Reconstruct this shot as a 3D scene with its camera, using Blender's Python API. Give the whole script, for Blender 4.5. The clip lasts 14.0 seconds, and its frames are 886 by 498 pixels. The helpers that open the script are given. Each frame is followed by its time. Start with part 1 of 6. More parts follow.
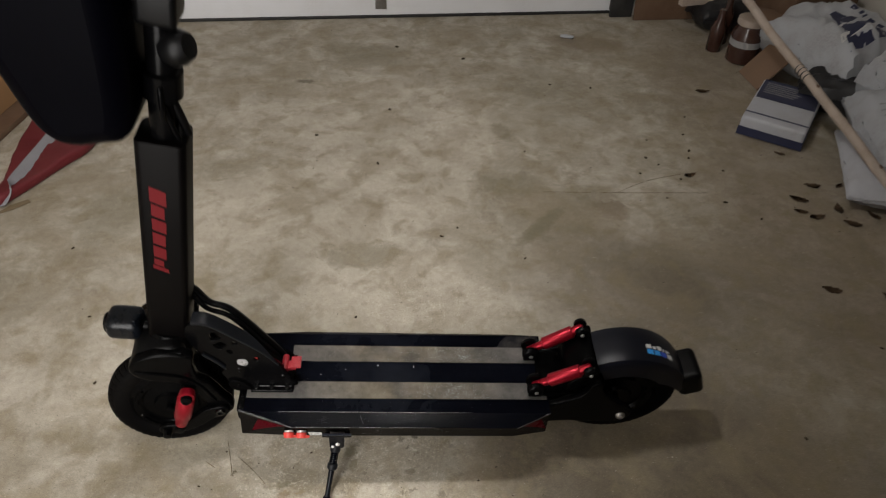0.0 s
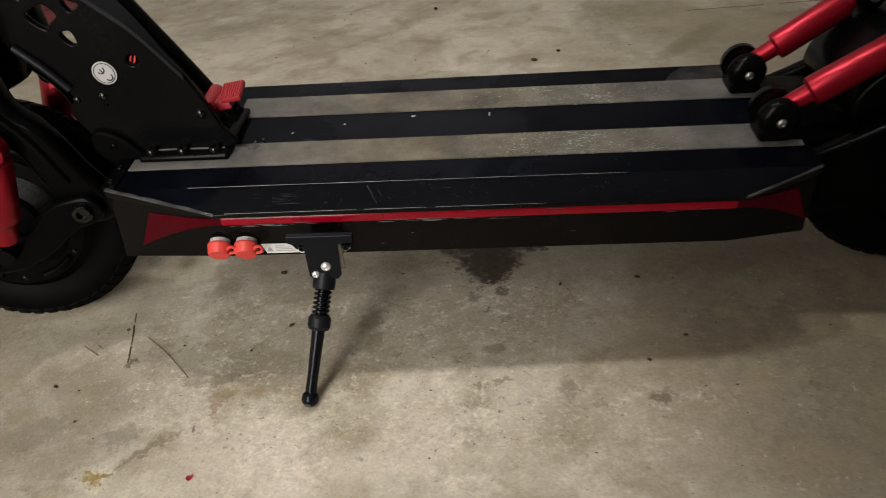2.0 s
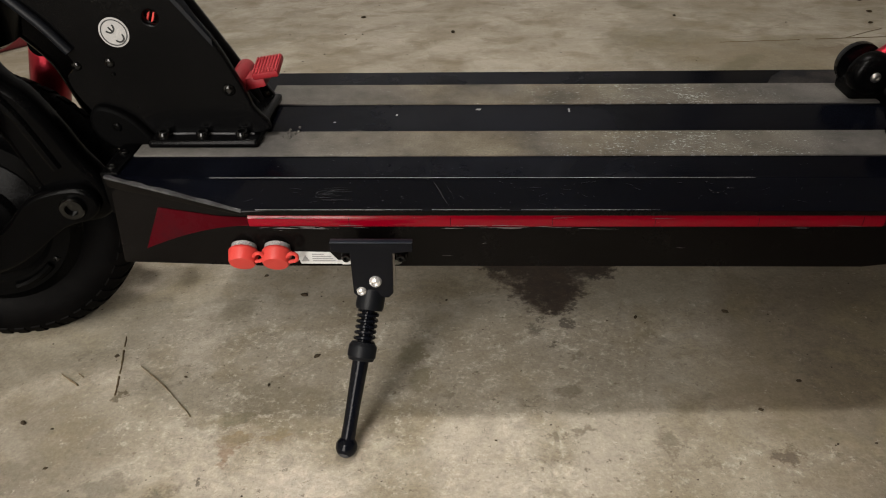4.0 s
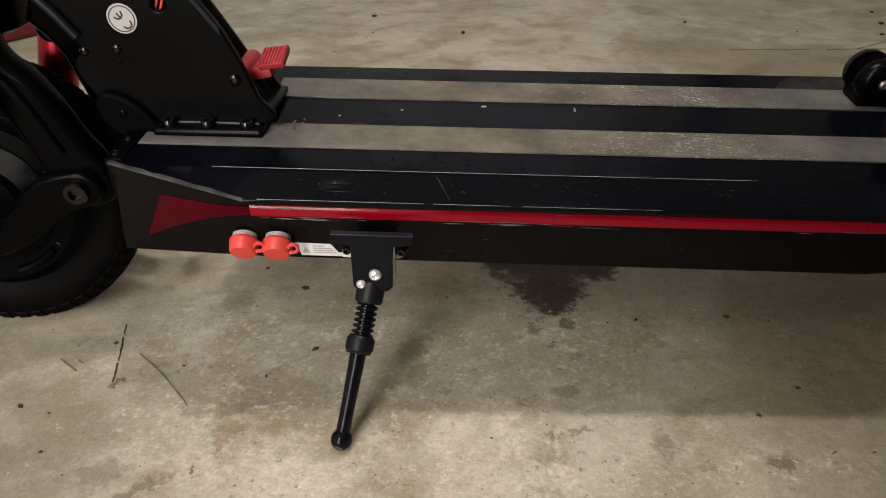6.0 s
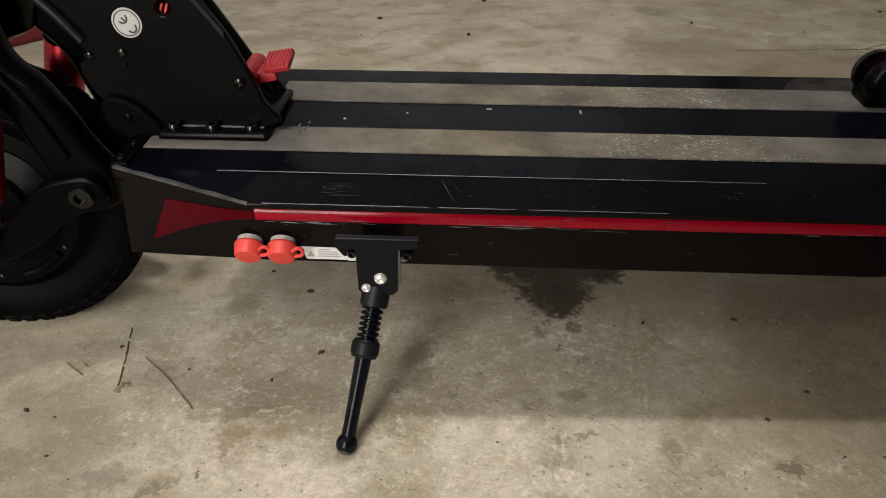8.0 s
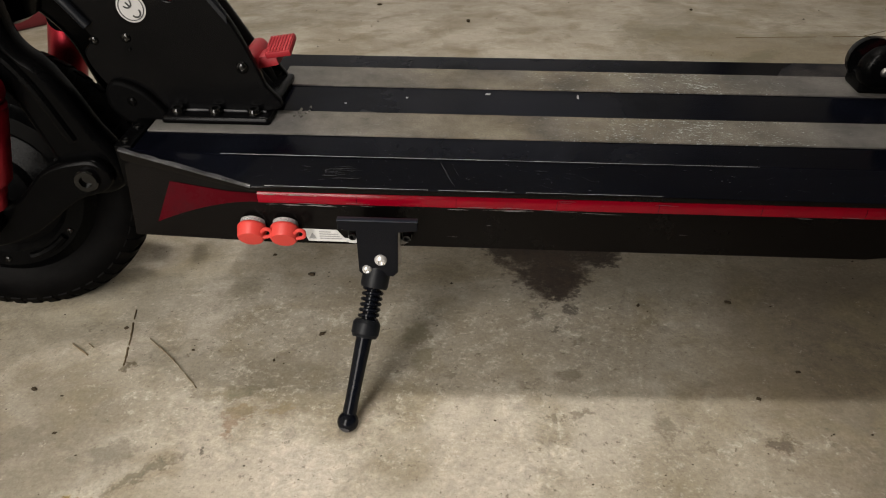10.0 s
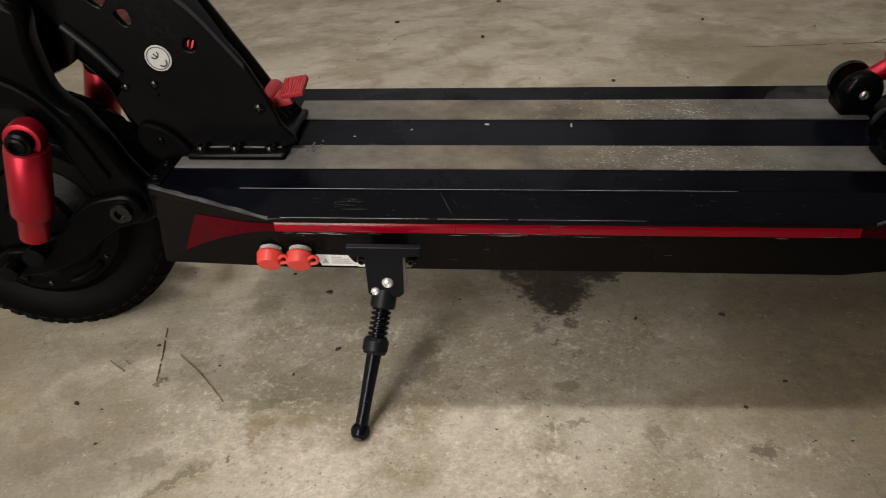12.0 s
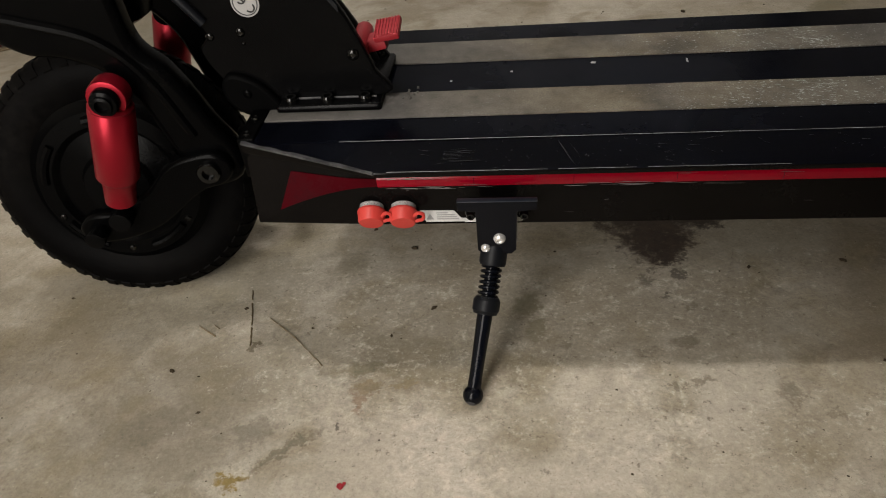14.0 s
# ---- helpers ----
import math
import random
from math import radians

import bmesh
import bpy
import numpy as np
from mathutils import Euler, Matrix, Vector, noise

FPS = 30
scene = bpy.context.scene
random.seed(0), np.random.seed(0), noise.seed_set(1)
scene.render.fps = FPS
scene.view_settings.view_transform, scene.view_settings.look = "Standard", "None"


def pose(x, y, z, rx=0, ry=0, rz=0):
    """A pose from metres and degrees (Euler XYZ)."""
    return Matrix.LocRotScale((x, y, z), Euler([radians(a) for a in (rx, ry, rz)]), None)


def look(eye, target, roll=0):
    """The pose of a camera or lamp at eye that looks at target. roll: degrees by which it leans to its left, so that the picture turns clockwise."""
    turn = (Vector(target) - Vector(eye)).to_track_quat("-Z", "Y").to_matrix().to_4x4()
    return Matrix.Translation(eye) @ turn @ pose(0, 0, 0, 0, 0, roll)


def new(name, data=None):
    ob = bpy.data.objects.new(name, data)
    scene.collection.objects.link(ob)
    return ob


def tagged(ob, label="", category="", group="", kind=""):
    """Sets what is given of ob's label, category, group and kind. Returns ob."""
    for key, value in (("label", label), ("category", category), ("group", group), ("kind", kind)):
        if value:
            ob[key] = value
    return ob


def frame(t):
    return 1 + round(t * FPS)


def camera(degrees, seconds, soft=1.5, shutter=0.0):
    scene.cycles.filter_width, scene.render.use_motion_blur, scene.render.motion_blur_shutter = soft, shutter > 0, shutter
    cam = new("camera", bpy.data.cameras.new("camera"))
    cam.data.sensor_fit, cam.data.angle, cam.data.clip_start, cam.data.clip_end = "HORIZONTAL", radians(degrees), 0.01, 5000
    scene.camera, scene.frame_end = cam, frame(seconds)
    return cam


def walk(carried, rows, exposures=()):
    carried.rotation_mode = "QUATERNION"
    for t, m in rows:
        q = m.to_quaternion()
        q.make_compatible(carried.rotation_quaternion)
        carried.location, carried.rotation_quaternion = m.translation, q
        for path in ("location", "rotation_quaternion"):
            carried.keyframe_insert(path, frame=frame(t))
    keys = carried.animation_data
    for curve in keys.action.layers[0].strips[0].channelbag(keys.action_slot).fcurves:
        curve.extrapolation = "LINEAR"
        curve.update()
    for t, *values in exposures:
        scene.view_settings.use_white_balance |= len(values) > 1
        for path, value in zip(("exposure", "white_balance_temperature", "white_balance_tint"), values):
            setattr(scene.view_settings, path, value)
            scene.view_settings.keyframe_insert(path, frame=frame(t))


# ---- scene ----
cam = camera(63.9, 14.0, 1.0, 0.4)
PATH = [
    (0, (-0.056, -0.9065, 1.2243), (0.0014, 0.1666, 0.3269), 2.3),
    (0.3, (-0.0504, -0.8410, 1.0763), (-0.0113, 0.2453, 0.1940), 1.8),
    (0.5, (-0.0658, -0.7546, 0.9856), (-0.0371, 0.3262, 0.0959), 1.4),
    (0.7, (-0.0543, -0.6900, 0.8534), (-0.1045, 0.4103, -0.0108), -1.5),
    (1, (-0.0462, -0.6209, 0.6699), (-0.1274, 0.4662, -0.2093), -2.3),
    (1.2, (-0.0352, -0.6198, 0.5550), (-0.1468, 0.4998, -0.2780), -4.1),
    (1.5, (-0.0413, -0.6111, 0.4802), (-0.1722, 0.5418, -0.3024), -4.2),
    (1.7, (-0.0327, -0.6188, 0.4512), (-0.1309, 0.5679, -0.2851), -3.3),
    (2, (-0.0476, -0.5978, 0.4354), (-0.168, 0.5558, -0.3486), -6.2),
    (2.5, (-0.0994, -0.5551, 0.3934), (-0.2611, 0.5887, -0.3969), -3.6),
    (2.7, (-0.1141, -0.5418, 0.3871), (-0.2044, 0.6426, -0.3542), -4.1),
    (4.8, (-0.1253, -0.5215, 0.3549), (-0.1967, 0.6846, -0.3528), -2.7),
    (5, (-0.1155, -0.5215, 0.3612), (-0.196, 0.6846, -0.3451), -3.9),
    (5.5, (-0.1127, -0.5271, 0.3556), (-0.1841, 0.6727, -0.3626), -1.5),
    (6, (-0.1218, -0.5243, 0.357), (-0.203, 0.6818, -0.3486), -1.4),
    (6.5, (-0.1218, -0.5236, 0.3563), (-0.2128, 0.6825, -0.3486), -1.9),
    (7, (-0.1225, -0.5215, 0.3563), (-0.2184, 0.686, -0.3465), -1.8),
    (9.5, (-0.119, -0.5264, 0.3584), (-0.2086, 0.679, -0.3472), -1.8),
    (10, (-0.1204, -0.532, 0.3584), (-0.2128, 0.6636, -0.3647), -1.7),
    (10.5, (-0.119, -0.5348, 0.3598), (-0.2128, 0.6559, -0.371), -2.0),
    (11, (-0.1183, -0.5355, 0.364), (-0.2149, 0.6573, -0.3626), -2.2),
    (11.5, (-0.1092, -0.5432, 0.371), (-0.2079, 0.651, -0.3528), -2.7),
    (12, (-0.0987, -0.5579, 0.3899), (-0.2457, 0.6377, -0.3241), -4.0),
    (12.5, (-0.105, -0.5614, 0.3871), (-0.2835, 0.6125, -0.3549), -5.0),
    (13, (-0.1358, -0.5439, 0.3822), (-0.3304, 0.6307, -0.3535), -6.1),
    (13.5, (-0.1512, -0.5285, 0.3773), (-0.3682, 0.6104, -0.4067), -6.4),
    (14, (-0.1624, -0.5306, 0.3815), (-0.3633, 0.6013, -0.4179), -7.4),
]
walk(cam, [(t, look(eye, target, roll)) for t, eye, target, roll in PATH], ((0, -0.50, 6250, 11), (0.7, -0.64, 6250, 11), (1.2, -0.61, 6300, 11), (2, -0.50, 6400, 10), (2.5, -0.62, 6500, 10), (5, -0.40, 6500, 10), (9.8, -0.41, 6500, 10), (11, -0.52, 6500, 10), (12, -0.52, 6500, 10), (13, -0.61, 6500, 10), (14, -0.80, 6500, 10)))
WARM = (1.0, 0.948, 0.878)

# ---------------- world and lamps ----------------
world = bpy.data.worlds.new("garage_night")
scene.world = world
world.use_nodes = True
world.node_tree.nodes["Background"].inputs[0].default_value = (0.02, 0.022, 0.03, 1)
world.node_tree.nodes["Background"].inputs[1].default_value = 0.25

# two unseen ceiling lamps and one behind, set from shadows and highlights, beams narrowed
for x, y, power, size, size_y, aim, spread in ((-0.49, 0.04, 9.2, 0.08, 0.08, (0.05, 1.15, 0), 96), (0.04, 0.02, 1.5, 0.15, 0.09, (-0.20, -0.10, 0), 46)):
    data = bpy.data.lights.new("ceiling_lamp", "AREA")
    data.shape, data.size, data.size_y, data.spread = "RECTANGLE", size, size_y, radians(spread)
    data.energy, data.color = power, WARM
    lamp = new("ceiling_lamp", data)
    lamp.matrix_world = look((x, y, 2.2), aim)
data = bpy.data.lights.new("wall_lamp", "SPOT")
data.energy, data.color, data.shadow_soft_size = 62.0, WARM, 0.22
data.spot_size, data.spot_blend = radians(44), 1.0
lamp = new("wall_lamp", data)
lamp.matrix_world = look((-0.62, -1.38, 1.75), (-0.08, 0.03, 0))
# unseen fill added behind the back wall's opening, to lift shade under the deck
data = bpy.data.lights.new("added_fill_light", "AREA")
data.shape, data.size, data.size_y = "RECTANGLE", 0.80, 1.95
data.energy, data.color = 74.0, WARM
lamp = new("added_fill_light", data)
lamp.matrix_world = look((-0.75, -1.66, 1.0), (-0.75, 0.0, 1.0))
scene.view_settings.exposure = 0.0


# ---------------- material helpers ----------------
def material(name, color, rough=0.5, metal=0.0, coat=0.0, spec=0.5):
    m = bpy.data.materials.new(name)
    m.use_nodes = True
    b = m.node_tree.nodes["Principled BSDF"]
    b.inputs["Base Color"].default_value = (*color, 1)
    b.inputs["Roughness"].default_value = rough
    b.inputs["Metallic"].default_value = metal
    b.inputs["Coat Weight"].default_value = coat
    b.inputs["Specular IOR Level"].default_value = spec
    return m


def node(m, kind, **values):
    n = m.node_tree.nodes.new(kind)
    for key, value in values.items():
        n.inputs[key.replace("_", " ")].default_value = value
    return n


def link(m, a, b):
    m.node_tree.links.new(a, b)


def ramp(m, source, stops):
    r = m.node_tree.nodes.new("ShaderNodeValToRGB")
    els = r.color_ramp.elements
    while len(els) < len(stops):
        els.new(0.5)
    for e, (p, c) in zip(els, stops):
        e.position, e.color = p, (*c, 1) if len(c) == 3 else c
    link(m, source, r.inputs[0])
    return r.outputs[0]


def mix(m, factor, a, b, blend="MIX"):
    n = m.node_tree.nodes.new("ShaderNodeMix")
    n.data_type, n.blend_type = "RGBA", blend
    for socket, v in ((n.inputs[0], factor), (n.inputs[6], a), (n.inputs[7], b)):
        if isinstance(v, (int, float)):
            socket.default_value = v
        elif isinstance(v, tuple):
            socket.default_value = (*v, 1)
        else:
            link(m, v, socket)
    return n.outputs[2]


def math_node(m, op, a, b=None, c=None, clamp=False):
    n = m.node_tree.nodes.new("ShaderNodeMath")
    n.operation, n.use_clamp = op, clamp
    for socket, v in zip(n.inputs, (a, b, c)):
        if v is None:
            continue
        if isinstance(v, (int, float)):
            socket.default_value = v
        else:
            link(m, v, socket)
    return n.outputs[0]


def noise_at(m, scale, detail=4.0, rough=0.55, vector=None, distortion=0.0):
    n = node(m, "ShaderNodeTexNoise", Scale=scale, Detail=detail, Roughness=rough, Distortion=distortion)
    if vector is None:
        vector = m.node_tree.nodes.new("ShaderNodeTexCoord").outputs["Object"]
    link(m, vector, n.inputs["Vector"])
    return n.outputs["Fac"]


def bump(m, height, strength, distance=0.002):
    n = node(m, "ShaderNodeBump", Strength=strength, Distance=distance)
    link(m, height, n.inputs["Height"])
    link(m, n.outputs[0], m.node_tree.nodes["Principled BSDF"].inputs["Normal"])


def worn(name, color, dust, rough=0.4, metal=0.0, amount=0.25, scale=30.0, coat=0.0, relief=0.15, rough_dust=0.75, spec=0.5):
    """A base with dusty, scuffed patches at two scales."""
    m = material(name, color, rough, metal, coat, spec)
    b = m.node_tree.nodes["Principled BSDF"]
    big, fine = noise_at(m, scale, 5), noise_at(m, scale * 14, 3, 0.7)
    mask = math_node(m, "MULTIPLY", ramp(m, big, ((0.42, (0, 0, 0)), (0.75, (1, 1, 1)))), ramp(m, fine, ((0.35, (0.2,) * 3), (0.7, (1, 1, 1)))))
    mask = math_node(m, "MULTIPLY", mask, amount)
    link(m, mix(m, mask, color, dust), b.inputs["Base Color"])
    link(m, math_node(m, "MULTIPLY_ADD", mask, rough_dust - rough, rough), b.inputs["Roughness"])
    bump(m, fine, relief, 0.0006)
    return m


# ---------------- materials ----------------
BLACK_PAINT = worn("black_painted_steel", (0.0012, 0.0012, 0.0014), (0.05, 0.045, 0.04), 0.22, amount=0.04, scale=18, spec=0.07)
BOLT_BLACK = worn("black_bolt", (0.0015, 0.0015, 0.0015), (0.04, 0.036, 0.03), 0.08, amount=0.04, scale=60, relief=0.02, spec=0.4)
BLACK_CAST = worn("black_cast_alloy", (0.0009, 0.0009, 0.0010), (0.022, 0.021, 0.020), 0.24, amount=0.05, scale=22, relief=0.12, spec=0.045)
BLACK_PLASTIC = worn("black_plastic", (0.0016, 0.0016, 0.0018), (0.03, 0.028, 0.025), 0.38, amount=0.05, scale=25, spec=0.12)
STEM_BLACK = worn("satin_black_stem_paint", (0.0009, 0.0006, 0.0006), (0.015, 0.014, 0.014), 0.45, amount=0.04, scale=12, spec=0.06)
MATT_BLACK = worn("matt_black_casting", (0.0009, 0.0009, 0.0010), (0.012, 0.011, 0.010), 0.55, amount=0.06, scale=20, spec=0.025)
RUBBER = worn("tyre_rubber", (0.0011, 0.0010, 0.0011), (0.028, 0.025, 0.022), 0.5, amount=0.16, scale=9, relief=0.5, spec=0.03)


def deck_material():
    """Blue-black anodised deck: glossy where clean, hazy and dusty where feet have rubbed it."""
    m = material("blue_black_anodised_deck", (0.0014, 0.0017, 0.0035), 0.11, 0.0, 0.0, 0.06)
    b = m.node_tree.nodes["Principled BSDF"]
    place = m.node_tree.nodes.new("ShaderNodeTexCoord").outputs["Object"]
    axis = m.node_tree.nodes.new("ShaderNodeSeparateXYZ")
    link(m, place, axis.inputs[0])
    big, fine = noise_at(m, 15, 5, vector=place), noise_at(m, 210, 3, 0.7, place)
    cloud = noise_at(m, 9, 4, 0.6, place, 0.4)
    along = math_node(m, "DIVIDE", math_node(m, "ADD", axis.outputs[0], 0.11), 0.16)
    patch = math_node(m, "SUBTRACT", 1.0, math_node(m, "MULTIPLY", along, along), clamp=True)
    flat = math_node(m, "GREATER_THAN", axis.outputs[1], -0.0893)
    haze = math_node(m, "MULTIPLY", math_node(m, "MULTIPLY", patch, flat), ramp(m, cloud, ((0.36, (0.12,) * 3), (0.62, (1, 1, 1)))))
    dust = math_node(m, "MULTIPLY", ramp(m, big, ((0.42, (0, 0, 0)), (0.75, (1, 1, 1)))), ramp(m, fine, ((0.35, (0.2,) * 3), (0.7, (1, 1, 1)))))
    colour = mix(m, math_node(m, "MULTIPLY", haze, 0.8), (0.0011, 0.0013, 0.0026), (0.0024, 0.0034, 0.0072))
    link(m, mix(m, math_node(m, "MULTIPLY", dust, 0.2), colour, (0.014, 0.017, 0.027)), b.inputs["Base Color"])
    link(m, math_node(m, "MULTIPLY_ADD", haze, 0.24, math_node(m, "MULTIPLY_ADD", dust, 0.08, 0.17)), b.inputs["Roughness"])
    link(m, math_node(m, "MULTIPLY_ADD", haze, 0.08, 0.03), b.inputs["Specular IOR Level"])
    bump(m, fine, 0.015, 0.0006)
    # the sloped shoulders kept their polish
    link(m, math_node(m, "MULTIPLY_ADD", flat, -0.22, 0.22), b.inputs["Coat Weight"])
    b.inputs["Coat Roughness"].default_value = 0.10
    link(m, b.inputs["Normal"].links[0].from_socket, b.inputs["Coat Normal"])
    return m


DECK_BLACK = deck_material()
DECK_SIDE = worn("black_deck_side", (0.0024, 0.0019, 0.0018), (0.02, 0.017, 0.015), 0.26, amount=0.08, scale=30, relief=0.03, spec=0.10)
STAND_BLACK = worn("blue_black_stand_paint", (0.0025, 0.003, 0.005), (0.03, 0.03, 0.03), 0.16, amount=0.06, scale=30, spec=0.14)
CHROME = worn("bright_steel", (0.74, 0.73, 0.72), (0.50, 0.48, 0.46), 0.24, 0.65, amount=0.3, scale=90, relief=0.05)
STEEL = worn("dull_steel", (0.32, 0.31, 0.30), (0.12, 0.10, 0.09), 0.4, 1.0, amount=0.4, scale=60)
RED_ALLOY = worn("red_anodised_alloy", (0.27, 0.005, 0.016), (0.16, 0.015, 0.025), 0.33, 0.7, amount=0.15, scale=40, relief=0.12)
RED_PLASTIC = worn("red_rubber_cap", (0.52, 0.045, 0.036), (0.34, 0.10, 0.085), 0.42, amount=0.2, scale=60, spec=0.3)
RED_PEDAL = worn("dark_red_nylon", (0.23, 0.006, 0.012), (0.2, 0.05, 0.05), 0.5, amount=0.2, scale=60)
RED_STRIP = worn("red_light_strip", (0.23, 0.0006, 0.010), (0.10, 0.004, 0.01), 0.10, amount=0.5, scale=45, relief=0.05, spec=0.28)
RED_PAINT = worn("dark_red_reflector", (0.046, 0.0005, 0.003), (0.009, 0.002, 0.003), 0.22, amount=1.0, scale=24, relief=0.05, spec=0.06)
RED_PRINT = material("red_print", (0.085, 0.004, 0.006), 0.5, 0.0, 0.0, 0.15)
WHITE_PRINT = worn("white_print", (0.52, 0.52, 0.51), (0.38, 0.37, 0.36), 0.5, amount=0.5, scale=60)
GREY_PRINT = material("grey_print", (0.25, 0.25, 0.25), 0.6)
STICKER = worn("greyed_sticker_paper", (0.30, 0.295, 0.29), (0.20, 0.19, 0.18), 0.6, amount=0.6, scale=90)
BLUE_PRINT = material("blue_print", (0.03, 0.24, 0.62), 0.45)
DEEP_BLUE_PRINT = material("deep_blue_print", (0.02, 0.05, 0.35), 0.45)
FENDER = worn("matt_blue_black_fender", (0.0034, 0.0040, 0.0072), (0.02, 0.02, 0.025), 0.34, amount=0.05, scale=14, relief=0.08, spec=0.22)
SCUFF = worn("scuffed_bare_edge", (0.022, 0.022, 0.024), (0.145, 0.145, 0.15), 0.5, 0.2, amount=1.0, scale=75)
BAG_CLOTH = worn("black_hard_shell_cloth", (0.0003, 0.0003, 0.0010), (0.002, 0.002, 0.004), 0.42, amount=0.3, scale=10, spec=0.022)
FLANGE_LIT = worn("lit_blue_grey_steel", (0.020, 0.025, 0.036), (0.08, 0.08, 0.08), 0.30, 0.2, amount=0.25, scale=60)
SCRATCH_PALE = worn("pale_scuff", (0.13, 0.12, 0.12), (0.05, 0.02, 0.02), 0.5, amount=0.7, scale=300)
CHIP = worn("pale_paint_chip", (0.34, 0.34, 0.34), (0.12, 0.12, 0.12), 0.6, amount=0.8, scale=400)
SCRATCH = material("pale_scratch", (0.045, 0.045, 0.048), 0.5)
EDGE_GLINT = worn("pale_edge_glint", (0.15, 0.15, 0.155), (0.50, 0.50, 0.50), 0.30, amount=1.0, scale=40)
BLACK_SATIN = worn("satin_grey_black_rail", (0.0040, 0.0046, 0.0062), (0.02, 0.02, 0.02), 0.42, amount=0.1, scale=30, spec=0.16)
DUST_FILM = worn("dusty_deck_film", (0.006, 0.006, 0.008), (0.075, 0.066, 0.058), 0.6, amount=0.95, scale=45, spec=0.08)
LENS = worn("dark_lamp_housing", (0.0022, 0.0030, 0.0045), (0.010, 0.011, 0.013), 0.26, amount=0.3, scale=40, relief=0.03, spec=0.22)


def grip_material():
    """Dusty grip tape: warm and trodden in the middle, greyer to the ends, with silvery flakes."""
    m = material("dusty_grip_tape", (0.1, 0.09, 0.08), 0.8, 0.0, 0.0, 0.3)
    b = m.node_tree.nodes["Principled BSDF"]
    place = m.node_tree.nodes.new("ShaderNodeTexCoord").outputs["Object"]
    axis = m.node_tree.nodes.new("ShaderNodeSeparateXYZ")
    link(m, place, axis.inputs[0])
    squeeze = m.node_tree.nodes.new("ShaderNodeVectorMath")
    squeeze.operation = "MULTIPLY"
    link(m, place, squeeze.inputs[0])
    squeeze.inputs[1].default_value = (0.55, 1.0, 1.0)
    grit = noise_at(m, 900, 2, 0.8, place)
    cloud = noise_at(m, 24, 6, 0.68, place)
    grey = ramp(m, cloud, ((0.34, (0.045, 0.043, 0.041)), (0.66, (0.120, 0.112, 0.103))))
    warm = ramp(m, cloud, ((0.34, (0.070, 0.058, 0.040)), (0.66, (0.165, 0.143, 0.104))))
    along = math_node(m, "DIVIDE", math_node(m, "ADD", axis.outputs[0], 0.08), 0.20)
    trodden = math_node(m, "SUBTRACT", 1.0, math_node(m, "MULTIPLY", along, along), clamp=True)
    base = mix(m, math_node(m, "MULTIPLY", trodden, ramp(m, noise_at(m, 13, 4, 0.6, place), ((0.35, (0.35,) * 3), (0.6, (1, 1, 1))))), grey, warm)
    base = mix(m, ramp(m, grit, ((0.3, (0.5,) * 3), (0.6, (0, 0, 0)))), base, (0.03, 0.027, 0.024))
    # flakes, thickest past the middle
    reach = math_node(m, "DIVIDE", math_node(m, "SUBTRACT", axis.outputs[0], 0.005), 0.13)
    thick = math_node(m, "SUBTRACT", 1.0, math_node(m, "MULTIPLY", reach, reach), clamp=True)
    raised = math_node(m, "ADD", noise_at(m, 560, 5, 0.75, squeeze.outputs[0]), math_node(m, "MULTIPLY_ADD", thick, 0.085, math_node(m, "MULTIPLY_ADD", noise_at(m, 40, 4, 0.6, place), 0.24, -0.135)))
    flakes = ramp(m, raised, ((0.632, (0, 0, 0)), (0.73, (0.75,) * 3)))
    base = mix(m, flakes, base, (0.34, 0.37, 0.37))
    link(m, base, b.inputs["Base Color"])
    link(m, math_node(m, "MULTIPLY_ADD", flakes, -0.35, 0.8), b.inputs["Roughness"])
    bump(m, grit, 0.5, 0.0006)
    return m


GRIP = grip_material()


